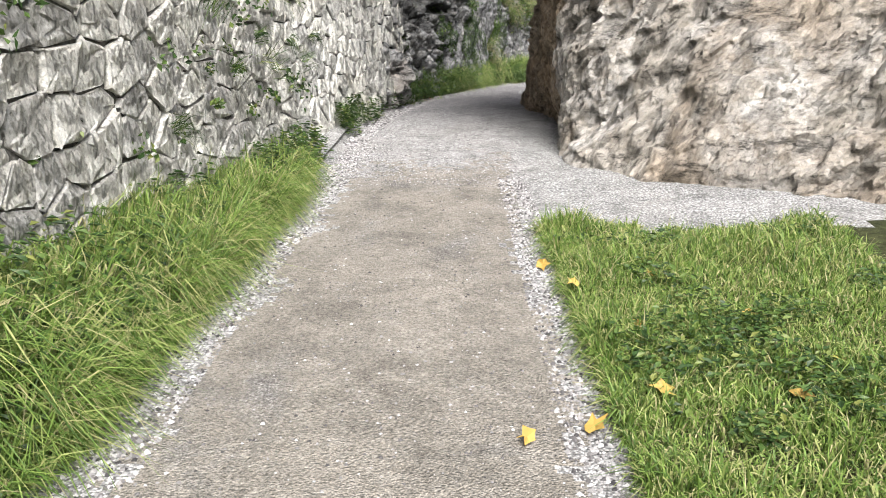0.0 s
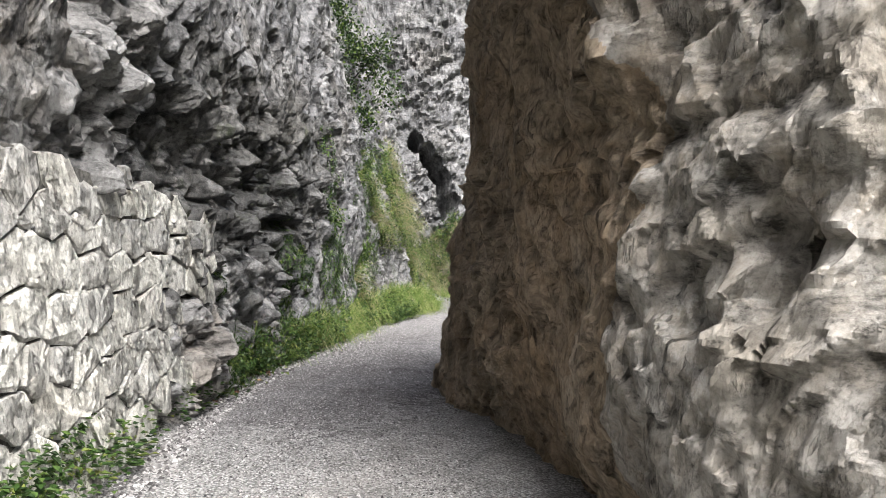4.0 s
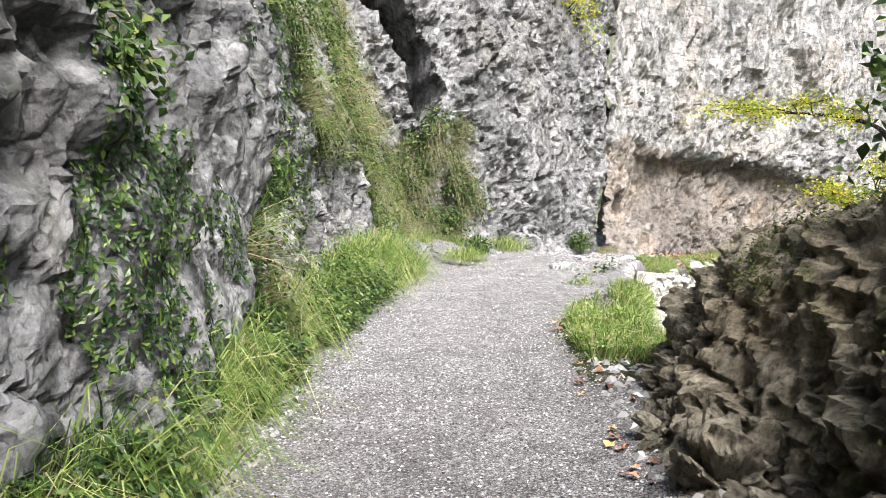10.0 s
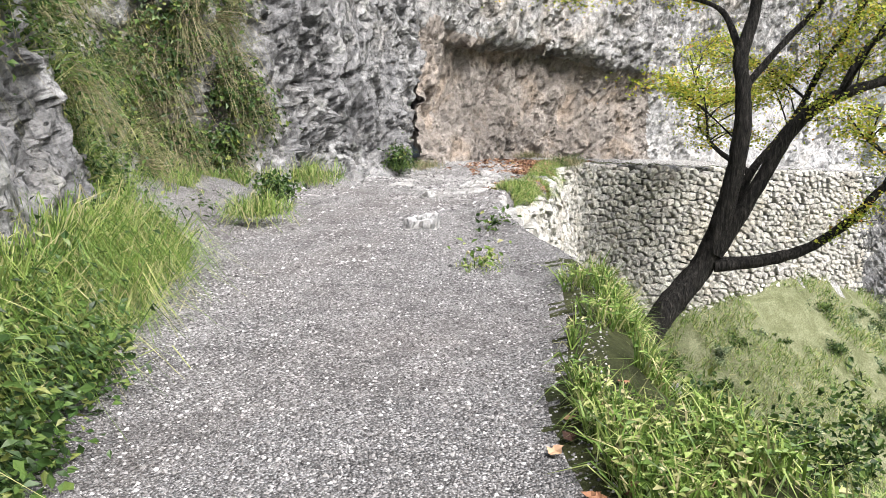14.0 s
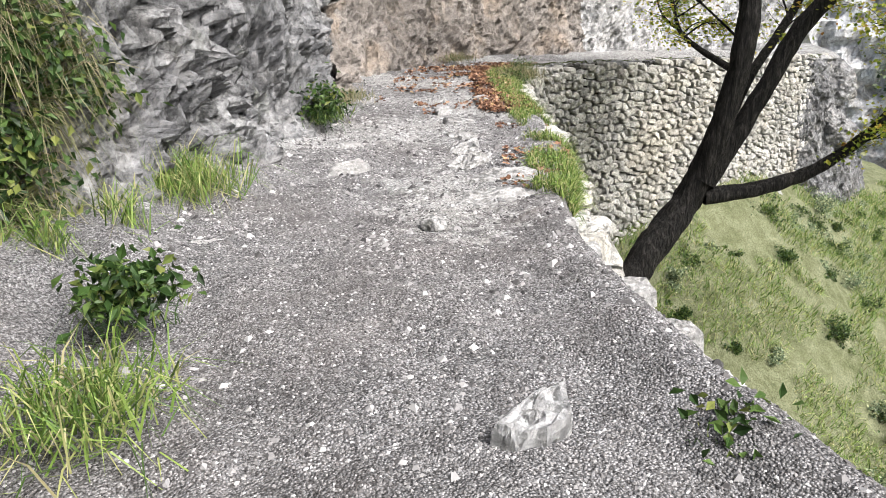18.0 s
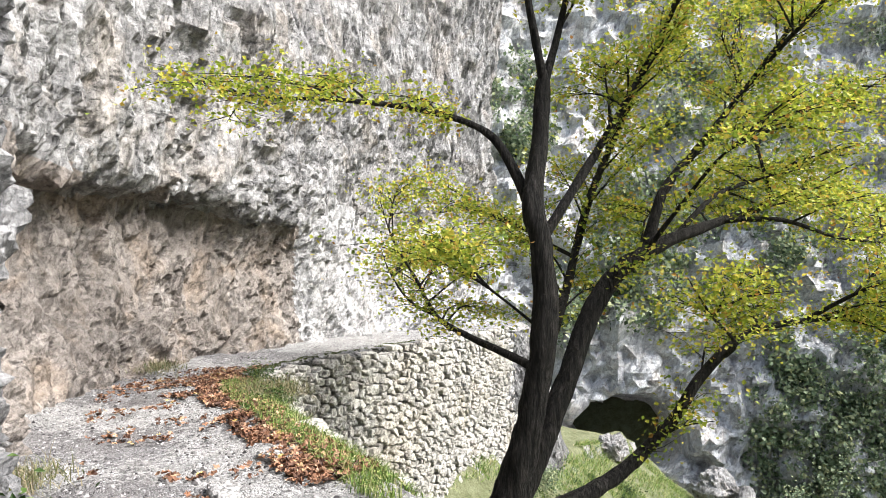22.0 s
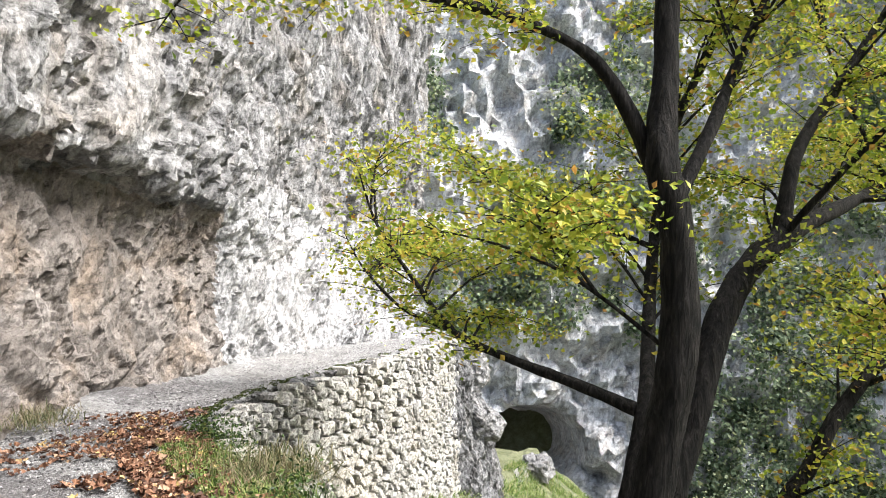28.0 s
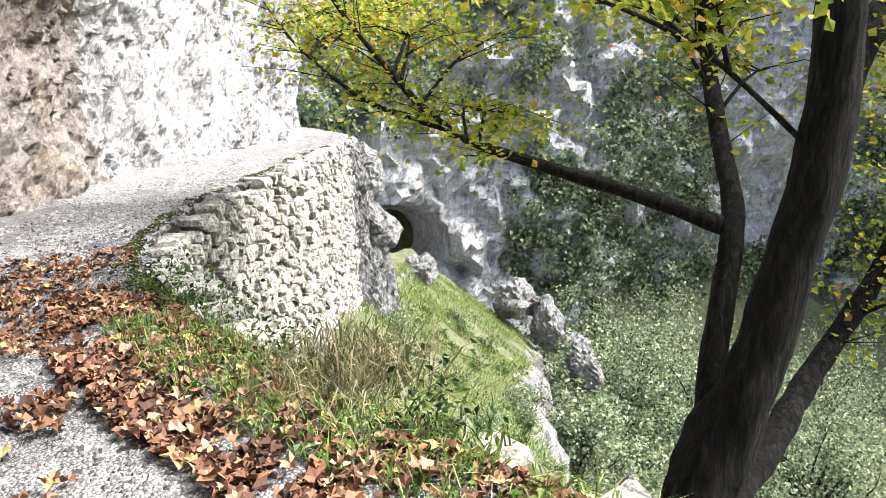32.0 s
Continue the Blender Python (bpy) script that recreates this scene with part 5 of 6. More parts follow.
p, n = way_points(84000, 0.5, 7.6, 5.22, 7.6)
ok = p[:, 1] + 0.8 * fbm(p, 0.8, 3, 95) < 5.5 + 0.3 * np.clip(p[:, 0] - 1.9, 0, 1)
p, n = p[ok], n[ok]
stuff("verge_grass", blades(p, upright(n), 0.07 + 0.2 * np.clip(0.25 + fbm(p, 0.3, 2, 73), 0, 1), 0.0038, 0.9, 0.65), [GRASS], "short green grass on the verge before the crag", "grass")
p, n = way_points(14000, 1, 5.3, 5.4, 7.6, 0.6, 0.0, 4)
stuff("verge_herbs", leaves(p + UP * rng.uniform(0.03, 0.12, (len(p), 1)), upright(n + rng.normal(size=n.shape) * 0.5, 0.5), 0.045, 0.2), [HERB], "low broad-leaved herbs among the grass", "herbs")
p, n = way_points(12000, -2, 13.5, 1.0, 2.9, 0.6, 0.0, 9)
stuff("bank_herbs", leaves(p + UP * rng.uniform(0.03, 0.3, (len(p), 1)), upright(n, 0.4), 0.06, 0.3), [HERB], "green nettles and herbs at the foot of the wall", "herbs")

def sods(points, normals, per, radius, length, width, up=0.5, droop=1.0, spread=0.4):
    """Many tufts of grass: blades bunched round their roots."""
    k = np.repeat(np.arange(len(points)), per)
    s = rng.uniform(0.5, 1.3, len(points))[k]
    a, c = frames_of(normals[k])
    root = points[k] + (a * rng.normal(size=(len(k), 1)) + c * rng.normal(size=(len(k), 1))) * radius * s[:, None]
    return blades(root, upright(normals[k], up), length * s, width, droop, spread)


def leafage(points, normals, per, radius, leaf, lift=0.5):
    """Many small bushes: leaves in uneven balls round their middles."""
    k = np.repeat(np.arange(len(points)), per)
    s = rng.uniform(0.4, 1.3, len(points))[k][:, None]
    q = points[k] + normals[k] * radius * lift * s + rng.normal(size=(len(k), 3)) * radius * 0.5 * s
    return leaves(q, upright(normals[k] + rng.normal(size=q.shape) * 0.6, 0.4), leaf, 0.3, 0.6)


def foot_of_cliff(q, i, j):
    return (q[:, 1] > 17.0) & (q[:, 1] < 28.6) & (q[:, 2] < 2.9 + 0.16 * (q[:, 1] - 18)) & (q[:, 2] > 0.1) & (fbm(q, 1.1, 3, 14) > 0.22 - 0.055 * (q[:, 1] - 20))


p, n = way_points(560, 15.0, 24.5, 1.2, 2.6, 0.7, 0.0, 5)
p2, n2 = way_points(260, 24.5, 28.5, 0.6, 2.2, 0.5, 0.05, 5)
stuff("bank_grass", joined(sods(p, n, 36, 0.06, 0.5, 0.0035, 0.6, 1.3, 0.5), sods(p2, n2, 30, 0.06, 0.28, 0.004, 0.7, 0.9, 0.5)), [GRASS], "long tufted grass on the bank below the cliff", "grass")
p, n = way_points(640, 13.5, 22.5, 1.3, 2.65, 0.8, -0.1, 6)
p2, n2 = way_points(150, 21, 26, 0.8, 2.3, 0.7, 0.05, 6)
p = np.concatenate([p, p2])
n = np.concatenate([n, n2])
stuff("bank_herbs", leafage(p, n, 40, 0.16, 0.05, 0.8), [HERB], "nettles and broad-leaved herbs on the bank", "herbs")
p, n = on_grid(LEFT_G, LEFT_N, 300000, foot_of_cliff)
stuff("hanging_grass", sods(p[:64], n[:64], 75, 0.05, 0.5, 0.0035, 0.15, 1.5, 0.4), [DRY_GRASS], "tufts of drying grass hanging from the cliff", "grass")
stuff("cliff_grass", sods(p[330:460], n[330:460], 45, 0.06, 0.34, 0.004, 0.35, 1.2, 0.4), [GRASS], "green grass rooted in the cracks of the cliff", "grass")
stuff("bank_bushes", leafage(p[620:980], n[620:980], 46, 0.2, 0.055), [HERB], "leafy green plants growing up the foot of the cliff", "plants")
p, n = on_grid(LEFT_G, LEFT_N, 600000, lambda q, i, j: (q[:, 1] > 13.5) & (q[:, 1] < 22) & (q[:, 2] < 3.4) & (q[:, 2] > 0.1) & (fbm(q * np.array([1, 1, 0.5]), 0.7, 3, 15) > 0.24))
stuff("ivy", leaves(p[:9000] + n[:9000] * 0.03, upright(n[:9000], 0.2), 0.042, 0.2), [IVY], "dark ivy trailing over the grey cliff", "ivy")
p, n = on_grid(LEFT_G, LEFT_N, 500000, lambda q, i, j: (q[:, 1] > 13.5) & (q[:, 1] < 17.5) & (q[:, 2] < 0.85) & (q[:, 2] > 0.35))
stuff("cliff_foot_herbs", joined(leaves(p[:3000] + n[:3000] * rng.uniform(0.02, 0.25, (len(p[:3000]), 1)), upright(n[:3000], 0.4), 0.045, 0.3), blades(p[:2500], upright(n[:2500]), 0.25, 0.004, 0.8)),
      [HERB], "dark green herbs along the foot of the cliff", "herbs")
p, n = on_grid(GREY_G, GREY_N, 300000, lambda q, i, j: (q[:, 0] < 5.4) & (q[:, 2] < 2.5 - 0.7 * np.abs(q[:, 0] - 4.6)) & (q[:, 2] > -0.2) & (fbm(q, 0.9, 3, 19) > -0.25))
stuff("hillside_bushes", leafage(p[:330], n[:330], 48, 0.22, 0.07), [HERB], "green bushes hanging below the cave", "plants")
stuff("hillside_grass", sods(p[330:450], n[330:450], 50, 0.06, 0.45, 0.004, 0.2, 1.4), [DRY_GRASS], "drying grass hanging below the cave", "grass")
p, n = on_grid(LEFT_G, LEFT_N, 200000, lambda q, i, j: (q[:, 1] > -1) & (q[:, 1] < 9) & (q[:, 2] > 0.3) & (q[:, 2] < 2.3))
p = p + np.array([0.3, 0, 0])
stuff("wall_plants", joined(leafage(p[:55], n[:55], 22, 0.1, 0.05), sods(p[55:75], n[55:75], 40, 0.04, 0.22, 0.003, 0.2, 1.2)), [HERB], "small green plants rooted in the wall's joints", "plants")
p, n = way_points(14000, 19.6, 24.0, 5.35, 7.2, 0.45, 0.0, 6)
stuff("edge_grass", joined(blades(p, upright(n), 0.22, 0.0045, 0.7, 0.5), leaves(p[:2500] + UP * 0.1, upright(n[:2500], 0.5), 0.045, 0.3)), [GRASS], "fresh green grass along the drop", "grass")
p, n = way_points(17000, 28, 36.6, 5.25, 6.3, 0.6, -0.06, 7)
stuff("edge_grass", joined(blades(p, upright(n), 0.18, 0.004, 0.8, 0.5), leaves(p[:1800] + UP * 0.06, upright(n[:1800], 0.5), 0.05, 0.3)), [GRASS], "tufts of grass between the edge slabs", "grass")
p, n = way_points(5000, 36.0, 39, 5.3, 6.15, 0.5, -0.15, 8)
stuff("wall_moss", joined(leaves(p + UP * 0.02, upright(n), 0.035, 0.5), blades(p[:1500], upright(n[:1500]), 0.06, 0.003)), [MOSS], "dark moss along the top of the retaining wall", "moss")


def tuft(at, radius, length, count, mat, label, leafy=0, leaf=0.07):
    pts = np.array(at) + np.concatenate([rng.normal(size=(count, 2)) * radius * 0.5, np.zeros((count, 1))], 1)
    piece = [blades(pts, np.tile(UP, (count, 1)), length, 0.0045, 0.8, 0.55)]
    if leafy:
        q = np.array(at) + rng.normal(size=(leafy, 3)) * radius * np.array([0.5, 0.5, 0.35]) + UP * radius * 0.6
        piece.append(leaves(q, upright(rng.normal(size=(leafy, 3)), 0.5), leaf, 0.3))
    v, f = joined(*piece)
    ob = new("grass_tuft" if not leafy else "plant", mesh_of("tuft", v - np.array(at), f, [mat]))
    ob.location = at
    return tagged(ob, label, "plant", kind="stuff")


moss_at, moss_n = on_grid(OUT_G, OUT_N * np.sign(OUT_N[:, :, 2:3]), 4000, lambda q, i, j: (OUT_N[i, j, 2] * np.sign(OUT_N[i, j, 2]) > 0.55) & clumped(q, 0.6, 21, 0.05))
stuff("outcrop_moss", leafage(moss_at[:260], moss_n[:260], 60, 0.1, 0.02, 0.1), [MOSS], "cushions of dark moss on the outcrop", "moss")
p, n = way_points(900, 14.5, 20, 5.35, 6.2)
stuff("splinters", pebbles(p - UP * 0.01, 0.03), [CHIP], "dark splintered stones below the outcrop", "rubble")
tuft((8.62, 31.62, -0.42), 0.3, 0.25, 400, HERB, "leafy green plant at the foot of the cliff", 700, 0.07)
tuft((4.85, 27.3, 0.1), 0.22, 0.15, 150, HERB, "broad-leaved green plant beside the path", 420, 0.07)
tuft((6.0, 29.35, -0.1), 0.4, 0.4, 900, GRASS, "tuft of long grass at the foot of the cliff")
tuft((4.4, 26.6, 0.12), 0.3, 0.3, 500, GRASS, "tuft of grass beside the path")
tuft((16.6, 38.3, -1.6), 0.4, 0.2, 500, DRY_GRASS, "low dry grass at the cliff's foot")
tuft((10.3, 33.6, -0.8), 0.35, 0.2, 500, DRY_GRASS, "low grass at the cliff's corner")
tuft((6.1, 25.0, 0.0), 0.16, 0.14, 160, HERB, "small green plant at the edge of the drop", 120, 0.06)
tuft((5.2, 23.9, 0.06), 0.2, 0.16, 220, GRASS, "small tuft of grass on the gravel", 60, 0.06)
tuft((14.9, 34.55, -1.25), 0.35, 0.32, 800, DRY_GRASS, "tuft of long drying grass over the drop")
for x, y, z in ((15.3, 35.0, -1.42), (15.9, 35.5, -1.5), (16.4, 35.95, -1.55), (14.3, 34.1, -1.2), (16.9, 36.35, -1.66)):
    tuft((x, y, z), 0.24, 0.14, 240, HERB, "mossy green growth over the end of the wall", 220, 0.04)

# fallen leaves
p, n = way_points(4600, 31.6, 37.0, 4.75, 6.15, 0.45, -0.18, 12)
pl, nl = way_points(2600, 31.5, 37.5, 3.3, 5.8, 0.5, 0.02, 13)
stuff("fallen_leaves", lobed_leaves(np.concatenate([p, pl]) + UP * rng.uniform(0.0, 0.05, (len(p) + len(pl), 1)) + UP * 0.012, upright(np.concatenate([n, nl]) + rng.normal(size=(len(p) + len(pl), 3)) * 0.5, 0.5), 0.08, 0.35),
      [BROWN], "drift of dry brown fallen leaves on the path", "fallen leaves")
p, n = way_points(420, 28.3, 32, 4.9, 6.1, 0.6, 0.0, 16)
pe, ne = way_points(70, 17, 22, 5.0, 6.2)
pa, na = way_points(30, 1, 6, 5.0, 7.0)
pb, nb = way_points(24, 13, 22, 2.2, 2.9)
q = np.concatenate([p, pe, pb])
stuff("fallen_leaves", lobed_leaves(q + UP * 0.02, upright(np.concatenate([n, ne, nb]) + rng.normal(size=(len(q), 3)) * 0.3, 0.5), 0.07), [BROWN], "scattered brown leaves along the path's edge", "fallen leaves")
for k, (x, y) in enumerate([(0.62, 4.95), (0.72, 4.35), (0.95, 3.75), (1.55, 3.9), (1.45, 3.0), (0.6, 2.95), (0.32, 2.85), (0.9, 3.05), (1.75, 3.35), (1.95, 2.9), (1.2, 4.5)]):
    pt = np.array([[x, y, float(way_height([x], [y])[0]) + (0.03 if x < 0.7 else 0.13)]])
    v, f = lobed_leaves(pt * 0, np.array([[0.2 * math.sin(k), -0.3, 0.9]]), 0.11)
    ob = new("fallen_leaf", mesh_of("fallen_leaf", v, f, [YELLOW]))
    ob.location = pt[0]
    tagged(ob, "single yellow and brown leaf fallen on the verge", "leaf", "fallen leaves on the verge")


# ---- the tree over the drop ----
def crown_sprays(limbs, seed, twig_len=0.95, per_m=6.0, leaf=0.085, leaves_per_m=64, start=0.3):
    """Boughs off the limbs, twigs off both, and the leaves along them, spread in flat sprays."""
    r = np.random.default_rng(seed)
    tubes, pts = [], []

    def side_shoot(c, k, ln, rise):
        t = c[min(k + 1, len(c) - 1)] - c[max(k - 1, 0)]
        t = t / np.linalg.norm(t)
        d = np.cross(t, UP) * r.choice([-1, 1]) + t * r.uniform(0.2, 1.1) + UP * r.uniform(-0.15, rise)
        d /= np.linalg.norm(d)
        a = c[k]
        return a, a + d * ln * 0.5 + UP * 0.05 * ln, a + d * ln + r.normal(size=3) * 0.1 * ln - UP * 0.06 * ln

    lines = []
    for line, radii in limbs:
        line = np.array(line, float)
        c = spline(line[:, None, :], even(np.repeat(line[:, None, :], 2, 1), 0.05))[:, 0]
        lines.append((c, start))
        for _ in range(int(1.1 * 0.05 * len(c)) + 1):
            k = int(r.uniform(0.35, 0.95) * (len(c) - 2))
            a, m, e = side_shoot(c, k, r.uniform(0.9, 2.0), 0.5)
            tubes.append(tube([a, m, e], [0.024, 0.016, 0.005], 5, 0.2))
            lines.append((a + (e - a) * np.linspace(0, 1, 30)[:, None] + (m - 0.5 * (a + e)) * np.sin(np.linspace(0, np.pi, 30))[:, None], 0.25))
    for c, first in lines:
        total = np.linalg.norm(np.diff(c, axis=0), axis=1).sum()
        for _ in range(int(per_m * total * (1 - first)) + 1):
            k = int(r.uniform(first, 1.0) * (len(c) - 2))
            ln = twig_len * r.uniform(0.35, 1.2)
            a, m, e = side_shoot(c, k, ln, 0.35)
            tubes.append(tube([a, m, e], [0.009, 0.006, 0.003], 3, 0.4))
            s = r.uniform(0.15, 1.08, int(leaves_per_m * ln * r.uniform(0.4, 1.4)))[:, None]
            pts.append(a + (e - a) * s + r.normal(size=(len(s), 3)) * np.array([0.15, 0.15, 0.11]) * (0.5 + s))
    pts = np.concatenate(pts)
    nr = upright(r.normal(size=pts.shape), 0.6)
    return joined(*tubes), leaves(pts, nr, leaf, 0.25, 0.8)


TREE = {
    "trunk": ([(15.2, 33.1, -7.6), (15.7, 32.8, -6.3), (16.43, 32.5, -4.85), (17.4, 32.2, -3.63), (17.55, 31.8, -2.2), (17.6, 31.55, -0.6), (17.6, 31.6, 0.6), (17.62, 31.75, 1.3), (17.9, 31.75, 2.2), (18.1, 31.75, 3.2)],
              [0.42, 0.36, 0.3, 0.3, 0.21, 0.19, 0.17, 0.17, 0.13, 0.11]),
    "limb": [
        ([(17.5, 32.1, -3.5), (18.0, 32.0, -2.4), (18.48, 31.85, -1.36), (19.3, 31.85, -0.7), (20.05, 31.85, 0.0), (20.7, 31.75, 1.1), (21.4, 31.6, 2.0), (21.6, 31.0, 3.4), (21.9, 30.2, 5.0)], [0.17, 0.13, 0.12, 0.1, 0.09, 0.085, 0.08, 0.06, 0.03]),
        ([(17.5, 31.95, -3.3), (18.15, 31.45, -1.7), (18.78, 31.0, -0.2), (19.46, 30.4, 0.5), (20.67, 29.35, 0.98), (22.4, 28.6, 1.25), (24.8, 27.9, 1.5)], [0.25, 0.21, 0.19, 0.16, 0.09, 0.06, 0.02]),
        ([(17.5, 31.95, -3.6), (18.4, 31.25, -3.45), (19.21, 30.65, -3.13), (19.75, 30.0, -2.4), (20.11, 29.52, -1.59), (20.5, 28.9, -0.95), (21.2, 28.0, -0.75), (22.8, 26.9, -0.85)], [0.2, 0.17, 0.14, 0.12, 0.11, 0.08, 0.06, 0.02]),
        ([(18.44, 31.86, -1.42), (18.72, 32.7, -1.2), (19.12, 33.43, -1.08), (19.84, 34.4, -0.88), (20.6, 35.2, -0.3), (20.9, 35.9, 0.5), (20.9, 36.2, 1.3)], [0.1, 0.085, 0.07, 0.055, 0.04, 0.025, 0.01]),
        ([(19.84, 34.4, -0.88), (20.6, 35.4, -0.7), (21.6, 36.4, -0.2), (22.3, 37.0, 0.3)], [0.04, 0.03, 0.02, 0.008]),
        ([(17.74, 31.8, 1.2), (17.75, 32.2, 2.0), (17.7, 32.6, 2.45), (17.3, 33.4, 2.75), (16.7, 34.5, 2.9), (16.2, 35.6, 2.95), (15.8, 36.5, 3.15)], [0.12, 0.09, 0.07, 0.055, 0.04, 0.02, 0.008]),
        ([(18.1, 31.75, 3.2), (17.9, 31.9, 4.2), (17.7, 32.1, 5.6)], [0.1, 0.07, 0.03]),
        ([(18.1, 31.75, 3.1), (18.6, 31.6, 4.3), (18.9, 31.4, 5.8)], [0.09, 0.06, 0.03]),
        ([(17.75, 31.75, 0.6), (18.4, 31.3, 1.6), (19.1, 31.0, 2.4), (20.2, 30.3, 4.2), (20.8, 30.0, 5.6)], [0.1, 0.09, 0.075, 0.05, 0.02]),
        ([(19.46, 30.4, 0.5), (19.9, 30.2, 1.5), (20.6, 29.7, 2.3), (21.4, 29.0, 3.4), (22.2, 28.3, 4.6)], [0.12, 0.1, 0.08, 0.05, 0.02]),
        ([(20.6, 29.7, 2.3), (21.6, 29.2, 2.6), (22.8, 28.4, 2.9), (24.4, 27.4, 3.2)], [0.07, 0.05, 0.04, 0.01]),
        ([(20.0, 30.0, 0.75), (20.9, 29.5, 1.4), (22.2, 28.9, 1.7), (24.2, 28.2, 2.0)], [0.07, 0.05, 0.04, 0.01]),
        ([(20.3, 29.2, -1.3), (19.7, 29.0, -0.95), (18.9, 29.3, -0.4), (18.5, 29.6, 0.2)], [0.05, 0.035, 0.025, 0.01]),
        ([(20.2, 31.8, 0.3), (20.6, 32.6, 0.6), (20.9, 33.5, 1.0), (21.2, 34.4, 1.2)], [0.05, 0.04, 0.03, 0.01]),
        ([(22.4, 28.6, 1.25), (23.0, 28.9, 2.2), (23.4, 29.3, 3.4), (23.6, 29.6, 4.6)], [0.05, 0.04, 0.03, 0.01]),
        ([(21.4, 29.0, 3.4), (20.8, 28.2, 4.2), (20.2, 27.4, 5.0)], [0.05, 0.035, 0.01]),
        ([(20.2, 30.3, 4.2), (19.2, 29.8, 4.7), (18.4, 29.2, 5.2)], [0.05, 0.035, 0.01]),
        ([(19.46, 30.4, 0.5), (19.2, 29.8, 1.3), (18.8, 29.2, 2.0), (18.5, 28.6, 2.4)], [0.06, 0.045, 0.03, 0.01]),
        ([(21.2, 28.0, -0.75), (21.0, 27.2, -0.2), (20.6, 26.5, 0.2)], [0.05, 0.035, 0.01]),
        ([(20.67, 29.35, 0.98), (20.9, 28.4, 1.0), (21.2, 27.5, 0.7), (21.6, 26.6, 0.6)], [0.06, 0.045, 0.03, 0.01]),
        ([(17.6, 31.56, -0.62), (17.4, 32.5, 0.1), (17.3, 33.3, 0.45), (17.2, 34.0, 0.6)], [0.03, 0.022, 0.016, 0.006]),
    ],
}
tree = thing("tree", "leaning dark-barked tree with yellowing leaves below the path", "tree", at=(15.2, 33.1, -7.4))
v, f = tube(*TREE["trunk"], 22, 0.07, 0.3, 5)
part("trunk", mesh_of("trunk", v, f, [BARK], True), tree, "dark furrowed trunk")
for k, (line, radii) in enumerate(TREE["limb"]):
    v, f = tube(line, [0.86 * w for w in radii], 14 if radii[0] > 0.1 else 8, 0.08, 0.25, 20 + k)
    part("limb", mesh_of("limb", v, f, [BARK], True), tree)
twigs, crown = crown_sprays(TREE["limb"][3:] + [TREE["limb"][0], TREE["limb"][1], TREE["limb"][2]], 4)
part("twigwork", mesh_of("twigwork", *twigs, [BARK], True), tree, "thin dark twigs", "stuff")
part("crown", mesh_of("crown", *crown, [AUTUMN]), tree, "sprays of yellow-green leaves", "stuff")


# ---- shrubs ----
def shrub(name, at, radii, label, mat, count, leaf, seed, stems=6, lean=(0, 0), category="shrub"):
    """A shrub: bent stems from one foot and leaves in uneven clumps round their ends."""
    r = np.random.default_rng(seed)
    ob = thing(name, label, category, at=at)
    at, radii = np.array(at, float), np.array(radii, float)
    tubes, pts = [], []
    for k in range(stems):
        d = r.normal(size=3) * np.array([0.8, 0.8, 0.25]) + np.array([lean[0], lean[1], 1.0])
        d = d / np.linalg.norm(d)
        e = at + d * radii * r.uniform(0.7, 1.3)
        m = at + (e - at) * 0.5 + r.normal(size=3) * 0.08 * radii
        tubes.append(tube([at, m, e], [0.02 * radii.mean() + 0.008, 0.012 * radii.mean() + 0.005, 0.004], 5, 0.2))
        for _ in range(5):
            c = at + (e - at) * r.uniform(0.45, 1.1) + r.normal(size=3) * radii * 0.25
            m2 = int(count / stems / 5)
            pts.append(c + r.normal(size=(m2, 3)) * radii * (r.uniform(0.06, 0.12) if leaf > 0.15 else r.uniform(0.1, 0.22)))
    pts = np.concatenate(pts)
    part("stemwork", mesh_of("stemwork", *joined(*tubes), [BARK], True), ob, "thin dark stems", "stuff")
    part("leaves", mesh_of("leaves", *(sprigs(pts, upright(r.normal(size=pts.shape), 0.4), leaf) if leaf > 0.15 else leaves(pts, upright(r.normal(size=pts.shape), 0.45), leaf, 0.25, 0.7)), [mat]), ob, kind="stuff")
    return ob


shrub("ivy_bush", (0.5, 21.9, 4.7), (1.1, 1.2, 1.3), "dense green ivy bush hanging on the cliff", IVY, 13000, 0.07, 1, 8, (0.6, 0.0))
shrub("shrub", (8.0, 32.0, 4.6), (1.0, 1.0, 1.2), "small yellow-green shrub rooted in the cliff face", AUTUMN, 2200, 0.07, 2, 6, (0.9, -0.5))
shrub("shrub", (4.6, 17.4, 1.2), (0.8, 0.8, 1.5), "light green shrub behind the outcrop", HERB, 3800, 0.08, 3, 8)
shrub("shrub", (5.4, 16.2, 1.6), (0.9, 0.9, 1.7), "light green shrub behind the crag", AUTUMN, 3000, 0.08, 4, 8)
for k, (x, y, z, s) in enumerate([(5.5, 22.3, -0.5, 0.6), (6.3, 22.0, -1.0, 0.8), (7.3, 22.9, -1.6, 0.9), (8.6, 24.2, -2.6, 0.8), (6.9, 21.2, -1.5, 0.9), (8.0, 21.8, -2.4, 1.0)]):
    shrub("undergrowth", (x, y, z - 0.25), (0.7 * s, 0.7 * s, 0.6 * s), "green brambles growing out of the drop", HERB, 1800, 0.055, 10 + k, 6)
r_bush = random.Random(41)
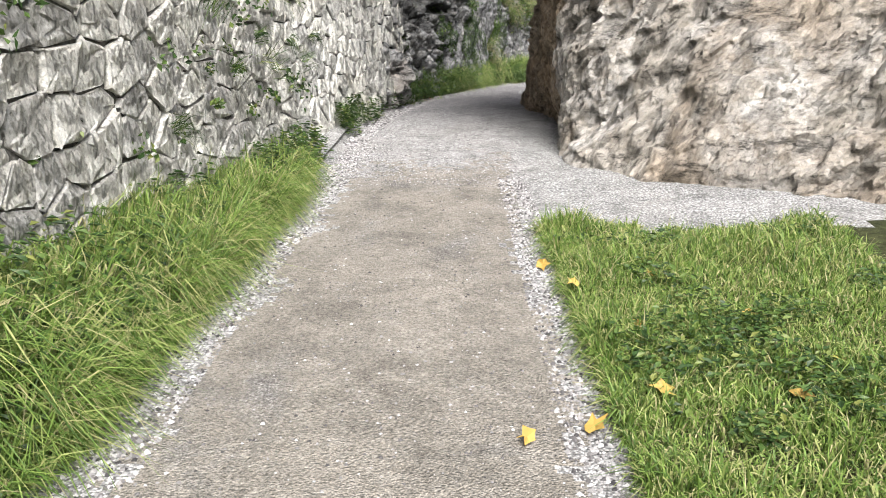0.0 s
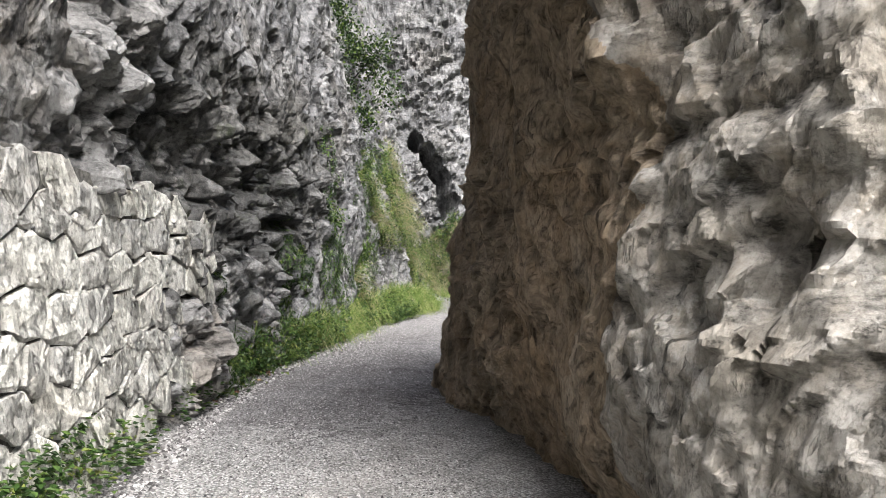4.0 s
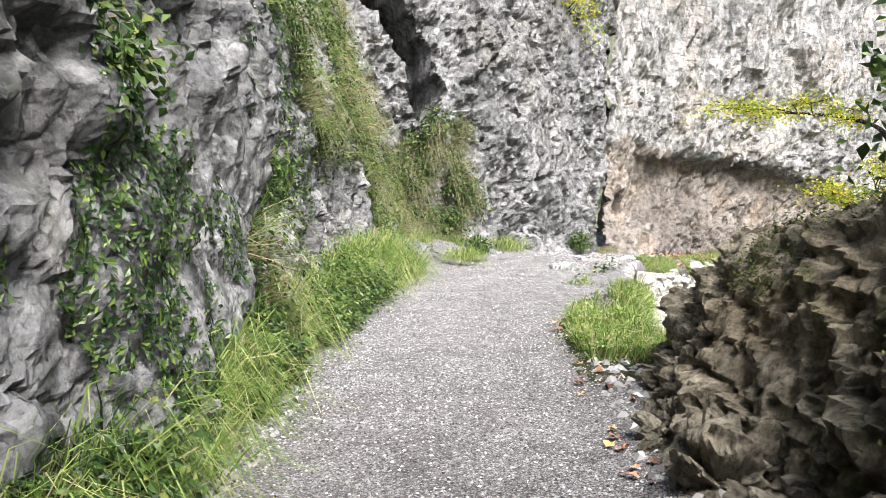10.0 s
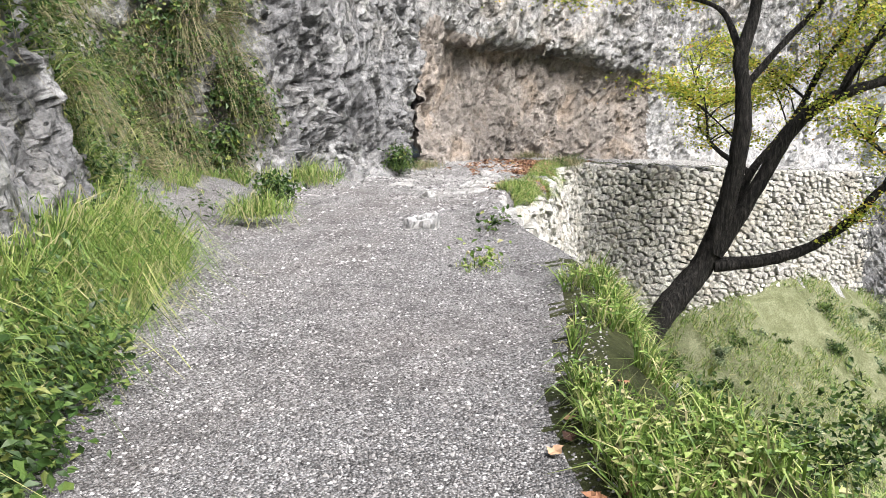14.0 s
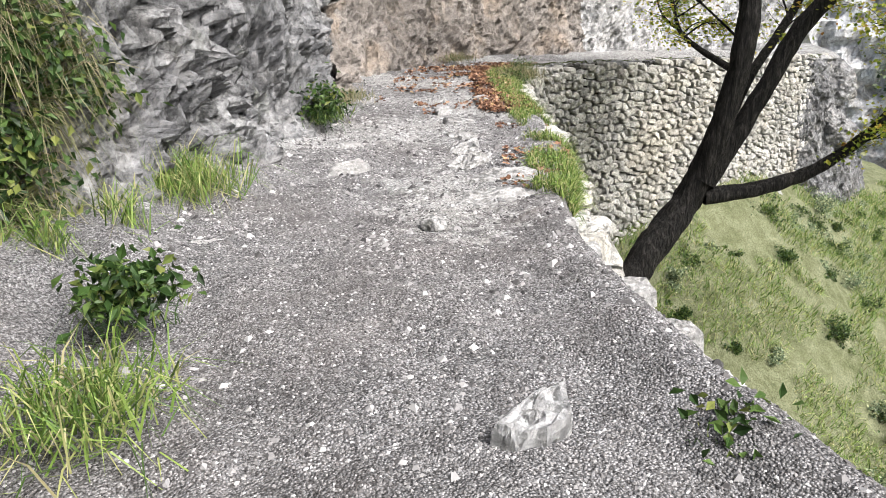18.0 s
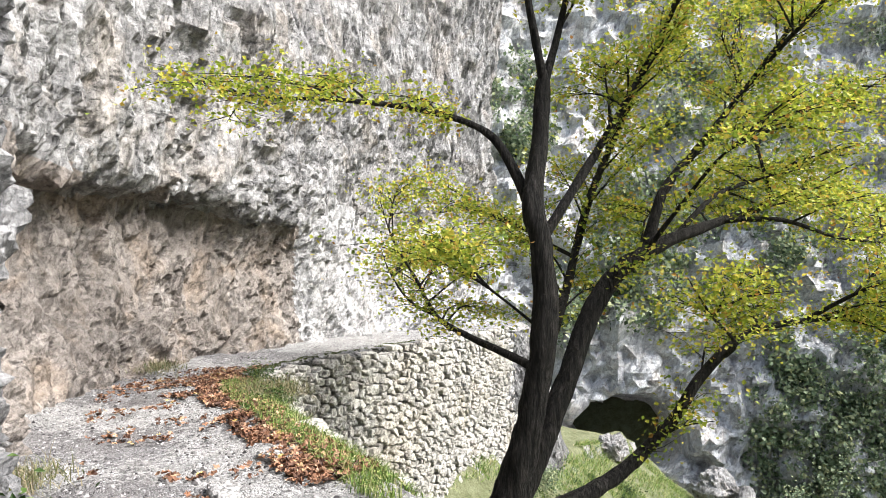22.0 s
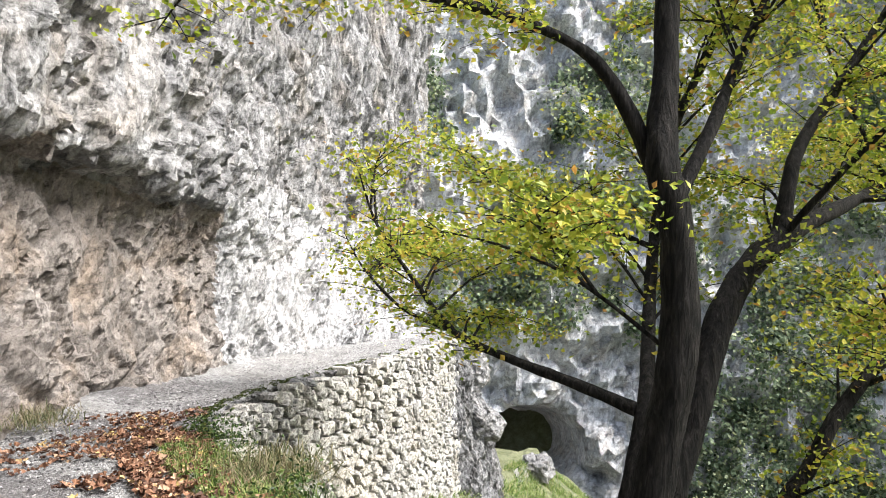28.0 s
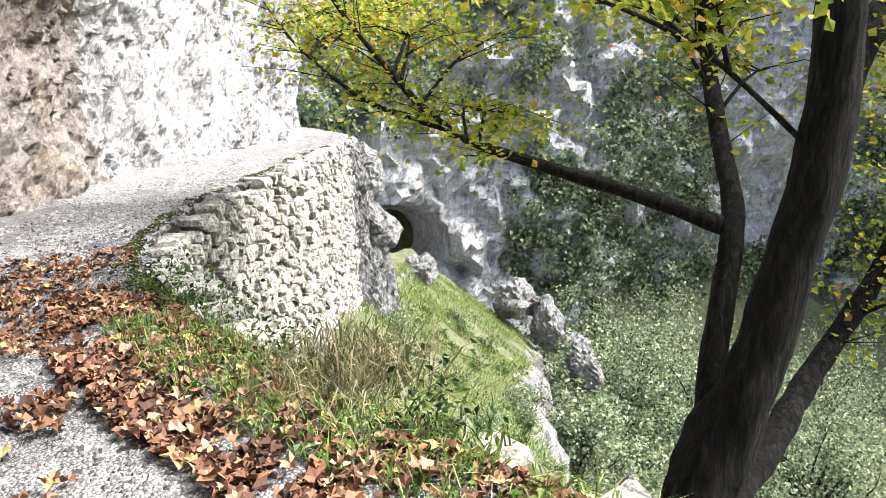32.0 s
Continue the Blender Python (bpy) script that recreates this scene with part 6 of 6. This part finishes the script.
for k in range(70):
    x = r_bush.uniform(17, 42)
    y = r_bush.uniform(max(24.0 + 0.5 * (x - 17), 24), 36.8) if x < 33 else r_bush.uniform(32.4, 37)
    s = r_bush.uniform(0.22, 0.6) * (1.4 if k % 7 == 0 else 1)
    z = float(land(np.array([x]), np.array([y]))[0])
    shrub("bush", (x, y, z), (s, s, s * 0.75), "low rounded bush on the grass slope", HERB if k % 3 else HAZED_LEAF, int(500 + 700 * s), 0.08, 40 + k, 6)
for k, (x, y, z, s) in enumerate([(44, 29.6, -21, 3.0), (47, 27.2, -24, 3.2), (41, 27.6, -23, 2.8), (54, 26, -24, 4.0), (57, 23, -26, 4.5), (52, 22, -24, 4.0), (56, 17, -27, 4.5), (64, 24, -26, 5.0), (48, 17, -25, 4.0), (60, 12, -28, 5)]):
    shrub("oak_bush", (x, y, z), (s, s, s * 1.25), "grey-green evergreen bush on the far slope", HAZED_LEAF, 9000, 0.2, 60 + k, 26)

# rocks on the rib of the grass slope
for k, (x, y, z, a, b, c) in enumerate([(47.5, 37.2, -12.0, 1.5, 1.0, 0.9), (52.5, 32.2, -15.2, 1.6, 1.5, 1.4), (52.0, 30.5, -16.4, 1.2, 1.4, 1.8), (51.0, 28.8, -18.0, 1.0, 1.2, 2.0), (37.2, 38.3, -5.2, 0.9, 0.8, 1.2), (36.6, 37.7, -6.8, 1.0, 0.9, 1.3)]):
    rock_thing("boulder", (x, y, z), (0.75 * a, 0.75 * b, 0.75 * c), (5 * k, 7 * k, 40 * k), 400 + k, ROCK_PALE, "white limestone boulder on the grassy rib", "boulder", "rocks on the slope", 0.5)

g_n = grid_normals(LAND)
g_n *= np.sign(g_n[:, :, 2:3])
sel_x = np.where((ax > 14) & (ax < 54))[0]
sel_y = np.where((ay > 19) & (ay < 38.5))[0]
sub = LAND[sel_x[0]:sel_x[-1], sel_y[0]:sel_y[-1]]
p, n = on_grid(sub, g_n[sel_x[0]:sel_x[-1], sel_y[0]:sel_y[-1]], 130000, lambda q, i, j: (fbm(q, 2.0, 3, 33) > -0.15) & (q[:, 1] > np.interp(q[:, 0], [10, 16, 20, 25, 32, 40, 53, 60], [16, 20, 24.5, 29, 31.8, 32.4, 30.8, 30.8])))
stuff("slope_grass", blades(p, upright(n, 0.6), 0.36, 0.012, 0.9, 0.6), [GRASS], "pale green grass covering the slope", "grass")

# woods on the far side
def clump_woods(g, n, count, keep, size, leaf, per, seed):
    r = np.random.default_rng(seed)
    p, nn = on_grid(g, n, count, keep)
    out = []
    for c, d in zip(p, nn):
        s = size * r.uniform(0.5, 1.4)
        m = int(per * r.uniform(0.6, 1.3))
        k = r.normal(size=(m, 3))
        k /= np.linalg.norm(k, axis=1)[:, None]
        out.append(c + d * s * 0.5 + k * s * np.array([1, 1, 0.9]) * (r.uniform(0.55, 1.0, (m, 1)) + 0.25 * fbm(k * 2 + c, 0.7, 2, seed)[:, None]))
    pts = np.concatenate(out)
    return sprigs(pts, upright(r.normal(size=pts.shape), 0.35), leaf)


woods = clump_woods(FAR_G, FAR_N, 9000, lambda q, i, j: (q[:, 2] < 36) & (fbm(q, 9, 3, 52) + 0.004 * (-q[:, 2]) > -0.02) & (np.hypot(q[:, 1] - 42.5, (q[:, 2] + 20)) > 10), 1.6, 0.46, 80, 5)
stuff("far_woods", woods, [HAZED_LEAF], "dark evergreen woods clinging to the far gorge wall", "trees")
fl, fn = LAND[(ax > 50) & (ax < 90)][:, (ay > -40) & (ay < 60)], g_n[(ax > 50) & (ax < 90)][:, (ay > -40) & (ay < 60)]
woods = clump_woods(fl, fn, 320, lambda q, i, j: (q[:, 2] < -12) & (fbm(q, 9, 3, 54) > -0.12) & ((q[:, 1] < 31) | (q[:, 1] > 52)), 2.3, 0.28, 420, 6)
stuff("valley_woods", woods, [HAZED_LEAF], "thick evergreen scrub in the bed of the gorge", "trees")
